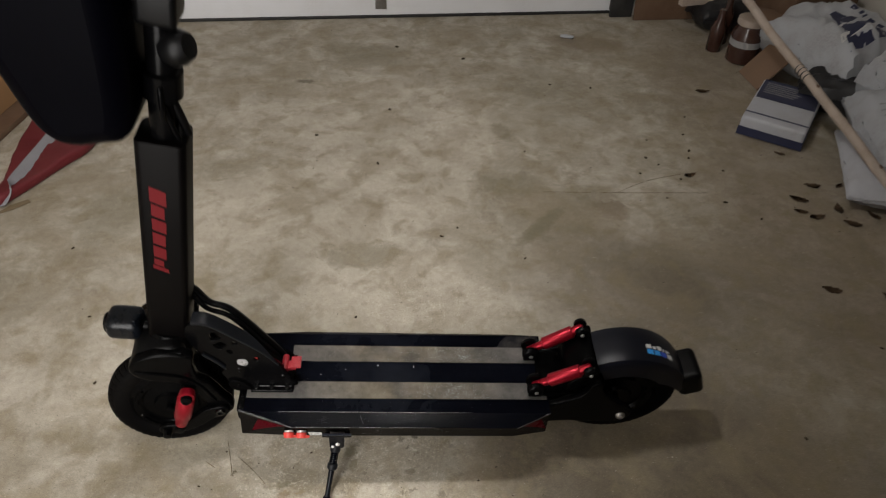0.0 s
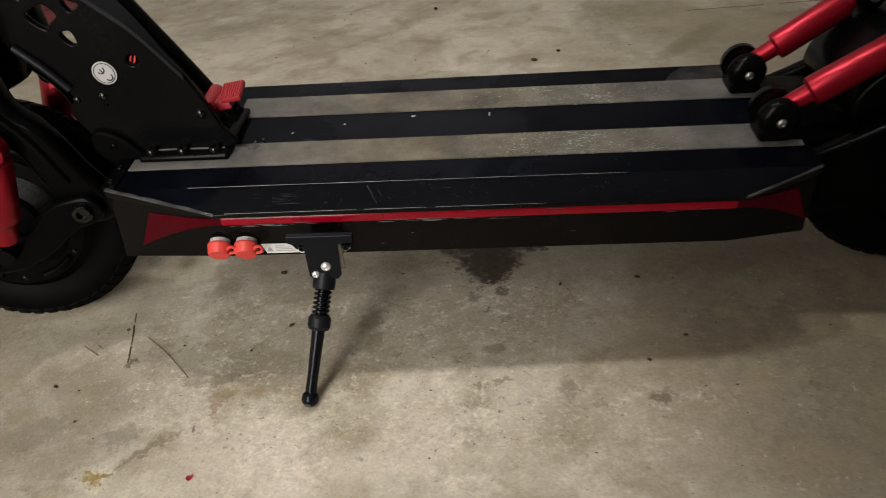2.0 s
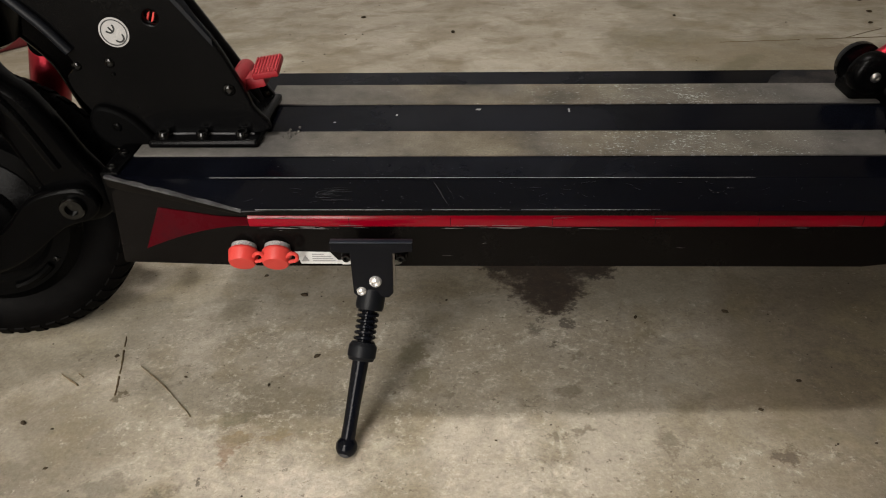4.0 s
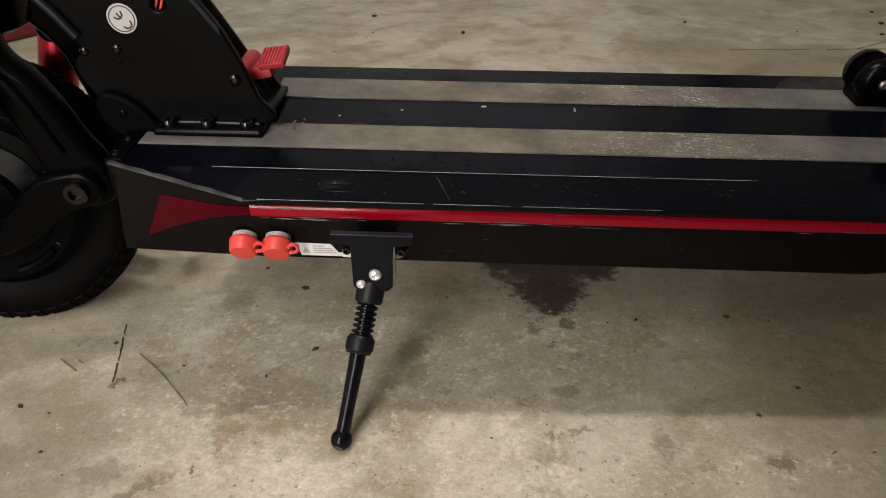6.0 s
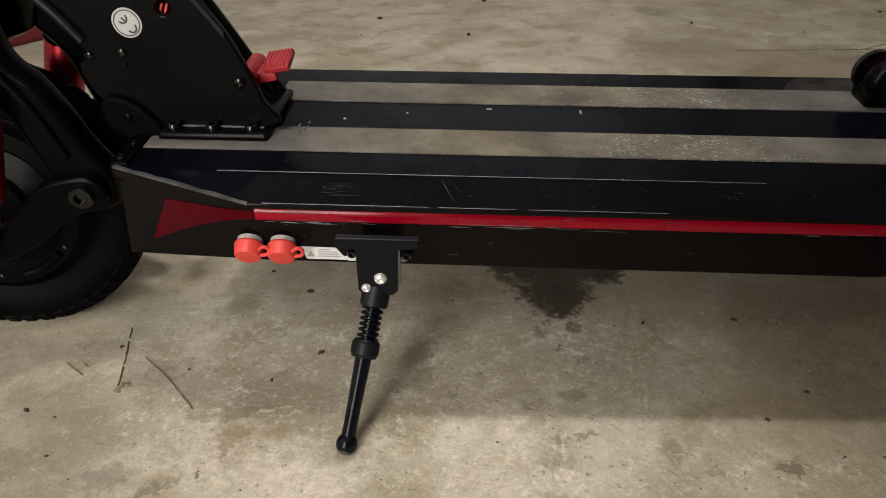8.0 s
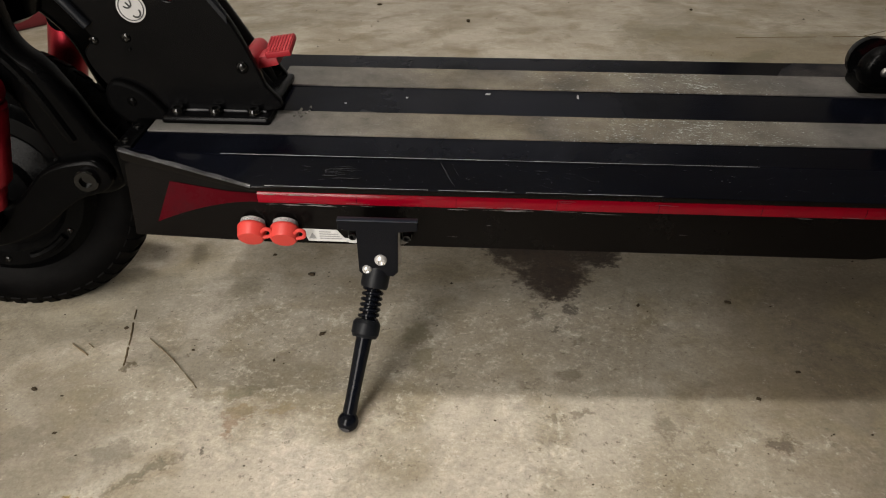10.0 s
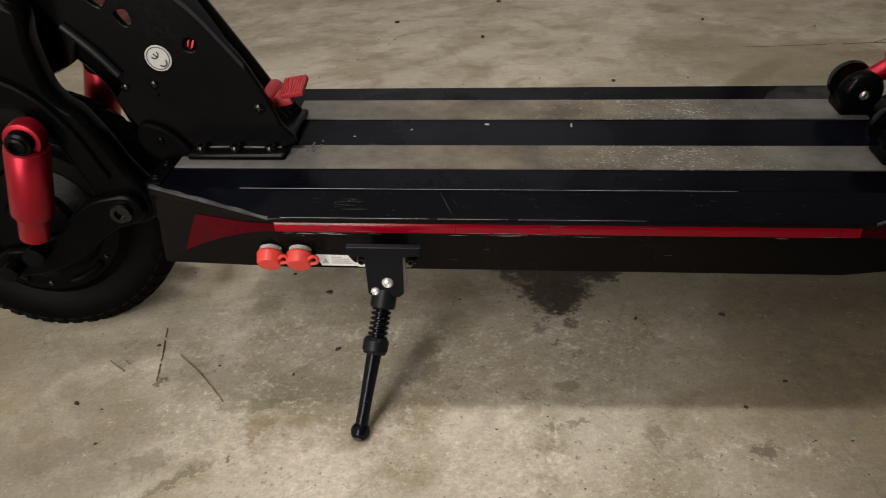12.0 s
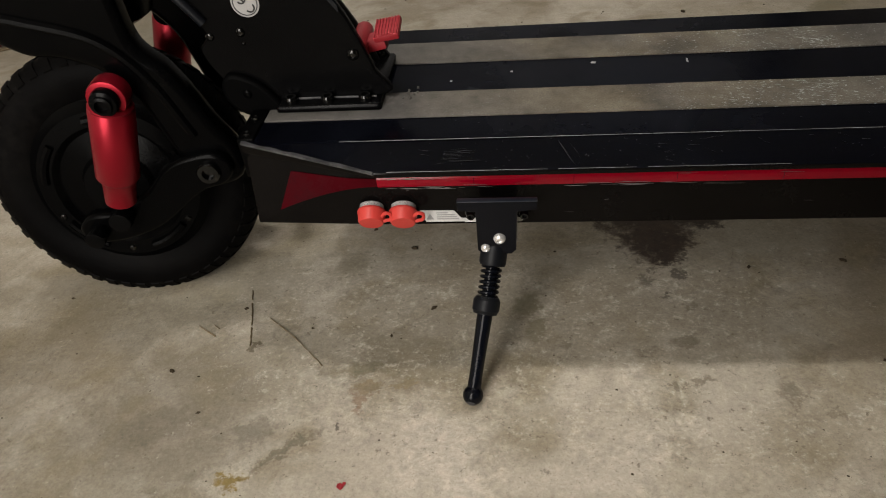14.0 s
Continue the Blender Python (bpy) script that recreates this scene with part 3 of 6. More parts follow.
def plate(loops, y0, y1, mat, bevel=0.0012, name="plate", curved=()):
    """A flat plate between y0 and y1 whose outline and holes are loops of (x, z)."""
    curve = bpy.data.curves.new(name, "CURVE")
    curve.dimensions, curve.fill_mode = "2D", "BOTH"
    curve.extrude, curve.bevel_depth, curve.bevel_resolution = (y1 - y0) / 2 - bevel, bevel, 2
    curve.offset = -bevel
    for k, loop in enumerate(loops):
        if k in curved:
            pts = [Vector((x, 0, z)) for x, z in loop]
            n = len(pts)
            loop = []
            for i in range(n):
                a, b, c, d = pts[i - 1], pts[i], pts[(i + 1) % n], pts[(i + 2) % n]
                for s in range(4):
                    t = s / 4
                    q = 0.5 * (2 * b + (c - a) * t + (2 * a - 5 * b + 4 * c - d) * t * t + (3 * b - a - 3 * c + d) * t ** 3)
                    loop.append((q.x, q.z))
        sp = curve.splines.new("POLY")
        sp.points.add(len(loop) - 1)
        for p, (x, z) in zip(sp.points, loop):
            p.co = (x, z, 0, 1)
        sp.use_cyclic_u = True
    ob = new(name, curve)
    bpy.context.view_layer.update()
    me = bpy.data.meshes.new_from_object(ob.evaluated_get(bpy.context.evaluated_depsgraph_get()))
    bpy.data.objects.remove(ob)
    bpy.data.curves.remove(curve)
    me.transform(Matrix.Translation((0, (y0 + y1) / 2, 0)) @ Matrix.Rotation(radians(90), 4, "X"))
    me.materials.clear()
    me.materials.append(mat)
    me.shade_smooth()
    me.set_sharp_from_angle(angle=radians(35))
    return me


def slab(corners, thick, bm=None):
    """A thin sheet over corners (in order round), thick along its normal."""
    bm = bm or bmesh.new()
    pts = [Vector(c) for c in corners]
    n = (pts[1] - pts[0]).cross(pts[2] - pts[0]).normalized() * thick
    a, b = [bm.verts.new(p) for p in pts], [bm.verts.new(p + n) for p in pts]
    bm.faces.new(a[::-1]), bm.faces.new(b)
    for i in range(len(pts)):
        j = (i + 1) % len(pts)
        bm.faces.new((a[i], a[j], b[j], b[i]))
    return bm


def lumpy(sx, sy, sz, seed, rough=0.12, cuts=14, flat=True):
    """A filled sack: a pillow with creases, its base at z = 0."""
    bm = bmesh.new()
    bmesh.ops.create_cube(bm, size=2)
    bmesh.ops.subdivide_edges(bm, edges=bm.edges[:], cuts=cuts, use_grid_fill=True)
    off = Vector((seed * 3.1, seed * 7.7, seed * 1.3))
    for v in bm.verts:
        x, y, z = v.co
        edge = (1 - abs(x) ** 3) * (1 - abs(y) ** 3)
        zz = z * (0.16 + 0.84 * max(edge, 0) ** 0.45)
        n = noise.fractal(Vector((x, y, z)) * 1.6 + off, 1.0, 2.0, 4)
        n2 = noise.noise(Vector((x * 5, y * 5, z * 5)) + off)
        zz += rough * (n + 0.35 * n2) * (1 if z > -0.2 or not flat else 0)
        v.co = (sx / 2 * (x * (1 - 0.04 * z * z) + 0.05 * n), sy / 2 * (y + 0.05 * n2), sz / 2 * (zz + 1))
    low = min(v.co.z for v in bm.verts)
    for v in bm.verts:
        v.co.z -= low
    return bm


# ---------------- setting ----------------
GARAGE = pose(0, 0, 0, 0, 0, 5.8)
X0, X1, Y0, Y1, HIGH = -1.9, 2.0, -1.60, 2.142, 2.45


def setting(name, bm, mat, label, category, kind="structure"):
    ob = part(name, bm, mat, None, label)
    ob.matrix_world = GARAGE
    return tagged(ob, label, category, "", kind)


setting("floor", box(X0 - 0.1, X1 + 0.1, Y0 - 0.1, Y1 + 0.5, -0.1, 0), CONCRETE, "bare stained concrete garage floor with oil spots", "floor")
setting("ceiling", box(X0 - 0.1, X1 + 0.1, Y0 - 0.1, Y1 + 0.1, HIGH, HIGH + 0.1), CEILING_PAINT, "plain off-white painted garage ceiling", "ceiling")
setting("wall_east", box(X1, X1 + 0.1, Y0 - 0.1, Y1 + 0.1, 0, HIGH), PLASTER, "dull painted garage side wall", "wall")
setting("wall_west", box(X0 - 0.1, X0, Y0 - 0.1, Y1 + 0.1, 0, HIGH), PLASTER, "dull painted garage side wall", "wall")
# back wall out of view: set close to bounce light, opened for the fill
bm = box(X0, -1.32, Y0 - 0.1, Y0, 0, HIGH)
box(-0.50, X1, Y0 - 0.1, Y0, 0, HIGH, bm=bm)
box(-1.32, -0.50, Y0 - 0.1, Y0, 2.02, HIGH, bm=bm)
setting("wall_south", bm, WALL_WHITE, "unseen painted back wall set close to bounce light, opening cut for the fill", "wall")
# unseen wall added to block the fill from the right-hand floor
setting("wall_light_block", box(-0.40, -0.30, Y0 + 0.002, -0.88, 0, HIGH), PLASTER, "unseen partition wall added to keep the fill off the right-hand floor", "wall")
DOOR0, DOOR1, DOORH = -1.40, 1.083, 2.1
bm = box(X0, DOOR0, Y1 - 0.03, Y1 + 0.1, 0, HIGH)
box(DOOR1, X1, Y1 - 0.03, Y1 + 0.1, 0, HIGH, bm=bm)
box(DOOR0, DOOR1, Y1 - 0.03, Y1 + 0.1, DOORH, HIGH, bm=bm)
setting("wall_north", bm, PLASTER, "dull garage wall round the roller door opening", "wall")
door = thing("door_1", GARAGE, "closed white sectional garage door with black rubber bottom seal", "garage door", "", "structure")
for k in range(4):
    z0 = 0.012 + k * 0.522
    part("panel", box(DOOR0 + 0.004, DOOR1 - 0.004, Y1, Y1 + 0.04, z0, z0 + 0.518, 0.004), DOOR_WHITE, door)
part("seal", box(DOOR0 + 0.004, DOOR1 - 0.004, Y1 - 0.004, Y1 + 0.036, 0.0, 0.0118, 0.003), SEAL, door, "black rubber bottom seal")
bm = box(-0.012, 0.036, Y1 - 0.006, Y1 - 0.0005, 0.04, 0.22, 0.0025)
part("bracket", bm, STEEL, door, "grey steel lift bracket")
bm = box(DOOR1 - 0.05, DOOR1 + 0.05, Y1 - 0.052, Y1 - 0.032, 0.0, 1.9, 0.004)
box(DOOR1 - 0.055, DOOR1 + 0.01, Y1 - 0.060, Y1 - 0.031, 0.03, 0.10, 0.006, bm=bm)
setting("trim", bm, SEAL, "dark steel door track beside the door", "door track")

from mathutils.bvhtree import BVHTree

# ---------------- electric scooter ----------------
LEANING = pose(0, 0, 0, 0, 0, 0.55) @ pose(0, 0, 0, 5.3) @ pose(0, 0, 0, 0, 1.8)
scooter = thing("electric_scooter", LEANING, "black folding electric scooter with red shock absorbers leaning on its kickstand", "electric scooter")
TOP, WIDE, BEV_Y, BEV_Z, LOW_Y, LOW_Z = 0.1735, 0.0895, 0.1168, 0.1660, 0.1005, 0.1108

# deck: a top plate with sloped shoulders whose lips overhang the narrower body


def hull(points, bevel):
    bm = bmesh.new()
    for p in points:
        bm.verts.new(p)
    bmesh.ops.convex_hull(bm, input=bm.verts[:])
    bmesh.ops.dissolve_limit(bm, angle_limit=radians(0.6), verts=bm.verts[:], edges=bm.edges[:])
    bmesh.ops.bevel(bm, geom=bm.edges[:], offset=bevel, segments=2, affect="EDGES", profile=0.6)
    return bm


LIP = 0.0040
upper, lower = [], []
for s in (-1, 1):
    lip_y = BEV_Y if s < 0 else 0.0985
    for x, y, z in ((-0.376, 0.0868, TOP), (0.192, WIDE, TOP), (-0.279, lip_y, BEV_Z), (0.128, lip_y, BEV_Z)):
        upper += [(x, s * y, z), (x, s * (y - 0.0006), min(z, BEV_Z + 0.003) - LIP)]
    for x, y, y_low in ((-0.375, 0.0838, 0.0960), (0.192, 0.0845, 0.0900), (-0.279, LOW_Y if s < 0 else 0.092, LOW_Y), (0.128, LOW_Y if s < 0 else 0.092, LOW_Y)):
        lower += [(x, s * min(y_low, 0.0920 if s > 0 else 1), LOW_Z), (x, s * (y + 0.0004), BEV_Z - LIP + 0.0015)]
deck = part("deck", hull(upper, 0.0009), DECK_BLACK, scooter, "glossy blue-black deck with scratched edges", 4)
deck.data.materials.append(DECK_SIDE)
for f in deck.data.polygons:
    if abs(f.normal.y) > 0.8 or f.normal.z < -0.5:
        f.material_index = 1
deck_body = part("deck_body", hull(lower, 0.0009), DECK_SIDE, scooter, "black battery housing under the deck", 4)
side_bm = bmesh.new()
side_bm.from_mesh(deck_body.data)
SIDE_TREE = BVHTree.FromBMesh(side_bm)
side_bm.free()


def on_side(x, z, s=-1, proud=0.0):
    """A point of the deck's side at x, z."""
    place = SIDE_TREE.ray_cast(Vector((x, s, z)), Vector((0, -s, 0)))[0]
    return Vector((x, place.y + s * proud, z))


def strip(x0, x1, z0, z1, thick, s=-1, steps=1):
    """A ribbon on the deck's side, with ends and thickness."""
    bm = bmesh.new()
    xs = [x0 + (x1 - x0) * k / steps for k in range(steps + 1)]
    arc = [(z0 + (z1 - z0) * k / 8, 0.0002 + thick * math.sqrt(max(0.0, 1 - (k / 4 - 1) ** 2))) for k in range(9)]
    rows = [[bm.verts.new(on_side(x, z, s, p)) for z, p in arc] for x in xs]
    for a, b in zip(rows, rows[1:]):
        for i in range(8):
            bm.faces.new((a[i], a[i + 1], b[i + 1], b[i]))
    bm.faces.new(rows[0]), bm.faces.new(rows[-1])
    return bm


for s in (-1, 1):
    part("light_strip", strip(-0.281, 0.129, 0.1438, 0.1525, 0.0013, s, 12), RED_STRIP, deck, "red translucent side light strip", 80)
    for k in range(6):
        x = -0.215 + k * 0.066
        part("joint", strip(x, x + 0.0004, 0.1440, 0.1523, 0.0014, s), RED_PAINT, deck)
    for x0, x1, high0, low0 in ((-0.2815, -0.349, 0.1535, 0.1235), (0.1295, 0.184, 0.1540, 0.1230)):
        bm = bmesh.new()
        rows = []
        for k in range(11):
            f = k / 10
            hi, lo = 0.1512 + (high0 - 0.1512) * f ** 1.4, 0.1448 + (low0 - 0.1448) * f ** 1.7
            row = []
            for i, p in ((0, 0.0002), (0, 0.0009), (0.5, 0.0009), (1, 0.0009), (1, 0.0002)):
                z = hi + (lo - hi) * i
                lean = (0.0065 - 0.0130 * i) * f * (1 if x1 < 0 else -1)
                row.append(bm.verts.new(on_side(x0 + (x1 - x0) * f + lean, z, s, p)))
            rows.append(row)
        for a, b in zip(rows, rows[1:]):
            for i in range(4):
                bm.faces.new((a[i], a[i + 1], b[i + 1], b[i]))
        bm.faces.new(rows[0]), bm.faces.new(rows[-1])
        part("reflector", bm, RED_PAINT, deck, "dark red wedge-shaped corner reflector")
    # bare scuffed edges along the cropped corners
    for p0, p1 in (((-0.3755, 0.0872, TOP), (-0.279, BEV_Y, BEV_Z)), ((0.1915, 0.0899, TOP), (0.128, BEV_Y, BEV_Z)))[:9 if s < 0 else 0]:
        p0, p1 = Vector((p0[0], s * p0[1], p0[2])), Vector((p1[0], s * p1[1], p1[2]))
        inward = Vector((0.16 if p0.x < 0 else -0.2, -s * 0.75, -0.05)).normalized() * 0.0024
        bm = bmesh.new()
        rows = []
        for k in range(13):
            p = p0.lerp(p1, k / 12)
            w = (0.35 + 1.1 * abs(noise.noise((k * 0.9, s * 3, p0.x))) + 1.5 * max(0, 0.35 - k / 12)) * (1.0 if p0.x < 0 else 0.4)
            rows.append([bm.verts.new(q) for q in (p + Vector((0, s * 0.0002, -0.0012)), p + Vector((0, s * 0.0002, 0.0002)), p + inward * w + Vector((0, 0, 0.0008)))])
        for a, b in zip(rows, rows[1:]):
            for i in range(2):
                bm.faces.new((a[i], a[i + 1], b[i + 1], b[i]))
        part("edge_trim", bm, SCUFF, deck, "bare scuffed corner edge")

for y0, y1, x0, x1 in ((-0.0602, -0.0243, -0.3655, 0.188), (0.0222, 0.0592, -0.292, 0.188)):
    part("grip_tape", box(x0, x1, y0, y1, TOP - 0.0005, TOP + 0.0011, 0.0004, 1), GRIP, deck, "dusty worn grey grip tape")
part("grip_tape", slab(((0.104, 0.0594, TOP), (0.188, 0.0594, TOP), (0.188, 0.0880, TOP), (0.126, 0.0880, TOP), (0.112, 0.074, TOP)), 0.0006), DUST_FILM, deck, "dust-covered patch of the deck")
# front lip with its two screws on each side
part("front_lip", box(-0.3785, -0.3665, -0.085, 0.085, TOP - 0.03, TOP + 0.0018, 0.0012), BLACK_CAST, deck)
for y in (-0.079, -0.058, 0.058, 0.079):
    part("screw", lathe(((0, 0.0030), (0.0012, 0.0030), (0.0018, 0.0022), (0.0012, 0.0014), (0.0012, 0)), (-0.3722, y, TOP + 0.0018), (-0.3722, y, TOP + 1), 12), BOLT_BLACK, deck)
# scratches and chips in the paint of the shoulder and the top
rng = random.Random(7)
bm = bmesh.new()
slope = (TOP - BEV_Z) / (BEV_Y - WIDE)
for k in range(150):
    x = rng.uniform(-0.27, 0.12) if k % 3 else rng.gauss(-0.18, 0.06)
    if k % 4:
        y = rng.uniform(WIDE + 0.001, BEV_Y - 0.001)
        z, n = TOP - (y - WIDE) * slope, Vector((0, -slope, 1)).normalized()
    else:
        y = rng.uniform(0.062, WIDE - 0.001)
        z, n = TOP, Vector((0, 0, 1))
    if not -0.27 < x < 0.12:
        continue
    L, w, a = rng.choice((0.0004, 0.0005, 0.0006, 0.0008, 0.0012, 0.0020)), rng.uniform(0.00012, 0.00032), rng.gauss(0, 0.5)
    d = Vector((math.cos(a), -math.sin(a), 0))
    d.z = -d.y * n.y / n.z
    d.normalize()
    side = n.cross(d)
    c = Vector((x, -y, z)) + n * 0.00025
    bm.faces.new([bm.verts.new(c + d * L * i / 2 + side * w * j) for i, j in ((-1, 0), (0, 1), (1, 0), (0, -1))])


def shoulder(x, f):
    """A point just over the near shoulder, f of the way from the crease to its edge."""
    y = WIDE + (BEV_Y - WIDE) * f
    return Vector((x, -y, TOP - (y - WIDE) * slope + 0.00028))


def hairline(x0, f0, x1, f1, w):
    a, b = shoulder(x0, f0), shoulder(x1, f1)
    across = Vector((0, 0, 1)).cross(b - a).normalized() * w
    bow = Vector((0, rng.gauss(0, 0.0003), 0))
    bm.faces.new([bm.verts.new(p) for p in (a, (a + b) / 2 + across + bow, b, (a + b) / 2 - across + bow)])


for k in range(9):
    x = -0.236 + rng.uniform(0, 0.006)
    f = 0.34 + 0.045 * k
    hairline(x, f, x + rng.uniform(0.012, 0.026), f + rng.uniform(-0.04, 0.04), rng.uniform(0.00008, 0.00016))
for x, f0, f1, w in ((-0.160, 0.08, 0.55, 0.00022), (-0.1575, 0.30, 0.92, 0.00014), (-0.1515, 0.22, 0.60, 0.00008)):
    hairline(x, f0, x + 0.010 * (f1 - f0) / 0.7, f1, w)
for cx, count in ((-0.07, 6), (0.03, 7), (-0.25, 5), (-0.11, 5)):
    for k in range(count):
        x, f = rng.gauss(cx, 0.02), rng.uniform(0.15, 0.85)
        hairline(x, f, x + rng.uniform(0.003, 0.010), f + rng.uniform(-0.15, 0.15), rng.uniform(0.00006, 0.00012))
tagged(part("scratches", bm, SCRATCH, deck, "fine pale scratches in the paint"), kind="stuff")
for x, y, sx, sy in ((-0.1288, 0.0135, 0.0022, 0.0013), (-0.0605, 0.0115, 0.0008, 0.0035), (-0.19, 0.004, 0.001, 0.001), (-0.235, -0.008, 0.001, 0.0007)):
    part("paint_chip", slab(((x - sx, y - sy * 0.6, TOP), (x + sx * 0.6, y - sy, TOP), (x + sx, y + sy * 0.7, TOP), (x - sx * 0.5, y + sy, TOP)), 0.0004), CHIP, deck, "pale chip")



def streak(x, z, length, wide, slant, proud):
    """A thin scuff that tapers to both ends, on the near side of the deck."""
    bm = bmesh.new()
    rows = []
    for k in range(6):
        f = k / 5
        w = wide * (0.12 + math.sin(math.pi * f)) * rng.uniform(0.6, 1.1)
        c = z + slant * (f - 0.5) + rng.uniform(-0.2, 0.2) * wide
        px = x + length * (f - 0.5)
        rows.append((bm.verts.new(on_side(px, c - w, -1, proud)), bm.verts.new(on_side(px, c, -1, proud + 0.0002)), bm.verts.new(on_side(px, c + w, -1, proud))))
    for a, b in zip(rows, rows[1:]):
        bm.faces.new((a[0], a[1], b[1], b[0])), bm.faces.new((a[1], a[2], b[2], b[1]))
    return bm


# scuffs under the strip, on its upper rim and on the dark side
for k in range(40):
    x = rng.choice((rng.uniform(-0.275, 0.115), rng.gauss(-0.25, 0.02), rng.gauss(-0.105, 0.022)))
    x = min(0.11, max(-0.272, x))
    if k < 20:
        z, wide, length, proud = rng.uniform(0.1420, 0.1434), rng.uniform(0.00012, 0.00042), rng.uniform(0.003, 0.016), 0.0004
    elif k < 36:
        z, wide, length, proud = rng.choice((0.1516, 0.1508, 0.1452)) + rng.uniform(-0.0006, 0.0006), rng.uniform(0.00010, 0.00028), rng.uniform(0.004, 0.022), 0.0016
    else:
        z, wide, length, proud = rng.uniform(0.120, 0.144), rng.uniform(0.0001, 0.00022), rng.uniform(0.002, 0.009), 0.0004
    if x - length / 2 > -0.281 and x + length / 2 < 0.126:
        part("scuff", streak(x, z, length, wide, rng.gauss(0, 0.0003), proud), SCRATCH_PALE, deck)
# pale lines painted for the glint on the crease and shoulder's edge, thinning rearward
for y, z, spans in ((WIDE - 0.0003, TOP + 0.00030, ((-0.305, 0.045, 0.00034),)), (BEV_Y - 0.0007, BEV_Z + 0.00055, ((-0.270, -0.166, 0.00034), (-0.160, -0.112, 0.00026), (-0.105, -0.020, 0.00020)))):
    for x0, x1, w in spans:
        part("glint_line", slab(((x0, -y - w, z - 0.0001), (x1, -y - w * 0.25, z - 0.0001), (x1, -y + w * 0.25, z), (x0, -y + w, z)), 0.00012), EDGE_GLINT, deck, "thin pale line painted for the edge's glint")

# charge sockets with rubber caps
for k, x in enumerate((-0.2878, -0.2652)):
    c = on_side(x, 0.1276) - Vector((0, 0.0008, 0.0018))
    out = Vector((0.03, -1, -0.50)).normalized()
    socket = part("charge_socket", lathe(((0, 0.0088), (0.0040, 0.0088), (0.0046, 0.0082)), c - out * 0.0018, c + out, 28), CHROME, deck, "bright threaded ring of a charge socket")
    part("cap", lathe(((0, 0.0096), (0.0008, 0.0101), (0.0022, 0.0101), (0.0030, 0.0097), (0.0080, 0.0092), (0.0096, 0.0082), (0.0101, 0.0)), c + out * 0.0018, c + out * 2, 28), RED_PLASTIC, socket, "red rubber dust cap")
    part("strap", hose([c + Vector((0.0080, -0.009, 0.000)), c + Vector((0.0115, -0.010, 0.0035)), c + Vector((0.0148, -0.0095, 0.0020)), c + Vector((0.0142, -0.009, -0.0025)), c + Vector((0.0090, -0.009, -0.0040))], 0.0013, 8, 6), RED_PLASTIC, socket, "red rubber strap")
# warning label
lab = [on_side(x, z, -1, 0.0003) for x, z in ((-0.2505, 0.1135), (-0.2230, 0.1135), (-0.2300, 0.1232), (-0.2540, 0.1236))]
label_plate = part("warning_label", slab(lab, 0.0004), WHITE_PRINT, deck, "white warning label with grey lines")
bm = bmesh.new()
for z, x0, x1 in ((0.1215, -0.2425, -0.2345), (0.1197, -0.2425, -0.2295), (0.1179, -0.2425, -0.2285), (0.1161, -0.2425, -0.2270)):
    slab([on_side(x, zz, -1, 0.0008) for x, zz in ((x0, z - 0.0004), (x1, z - 0.0004), (x1, z + 0.0004), (x0, z + 0.0004))], 0.0001, bm)
slab([on_side(x, zz, -1, 0.0008) for x, zz in ((-0.2500, 0.1157), (-0.2445, 0.1157), (-0.2472, 0.1207))], 0.0001, bm)
part("print_lines", bm, GREY_PRINT, label_plate)
part("warning_label", slab([on_side(x, z, -1, 0.0003) for x, z in ((-0.2225, 0.1128), (-0.1840, 0.1128), (-0.1795, 0.1165), (-0.2250, 0.1165))], 0.0004), WHITE_PRINT, deck, "white label strip behind the kickstand")

# hinge base plate and its bolts
hinge = part("hinge_plate", box(-0.3590, -0.2815, -0.0495, 0.0325, TOP, TOP + 0.0065, 0.003, 3), BLACK_PAINT, scooter, "glossy black hinge base plate with chipped rim")


def cap_bolt(c, out, r, tall, mat, parent, name="bolt", label=""):
    c, out = Vector(c), Vector(out).normalized()
    return part(name, lathe(((0, r), (tall * 0.8, r), (tall, r * 0.85), (tall, r * 0.55), (tall * 0.5, r * 0.5), (tall * 0.5, 0)), c, c + out, 18), mat, parent, label)


def dome_bolt(c, out, r, tall, mat, parent, name="bolt", label=""):
    c, out = Vector(c), Vector(out).normalized()
    rows = [(0, r)] + [(tall * math.sin(a * math.pi / 10), r * math.cos(a * math.pi / 10)) for a in range(1, 4)] + [(tall * 0.86, r * 0.45), (tall * 0.5, r * 0.4), (tall * 0.5, 0)]
    return part(name, lathe(rows, c, c + out, 18), mat, parent, label)


for x in (-0.3480, -0.3210, -0.2935):
    for y in (-0.0432, 0.0262):
        cap_bolt((x, y, TOP + 0.0065), (0, 0, 1), 0.0046, 0.0045, BOLT_BLACK, hinge)
part("weld_bead", hose([(-0.352, -0.0392, TOP + 0.0066), (-0.325, -0.0390, TOP + 0.0068), (-0.300, -0.0392, TOP + 0.0066), (-0.286, -0.0390, TOP + 0.0065)], 0.0011, 6, 6), SCUFF, hinge, "pale scraped seam")
FRONT = [(-0.3570, TOP), (-0.3570, 0.1800), (-0.3700, 0.1960), (-0.3880, 0.2030), (-0.3970, 0.1950), (-0.3950, 0.1800), (-0.3800, 0.1690)]
block = part("front_block", plate([FRONT], -0.0440, 0.0330, MATT_BLACK, 0.003, "front_block", (0,)), None, hinge, "black cast block at the head of the deck")
dome_bolt((-0.3790, -0.0440, 0.1880), (0, -1, 0), 0.0034, 0.0016, BLACK_CAST, block)
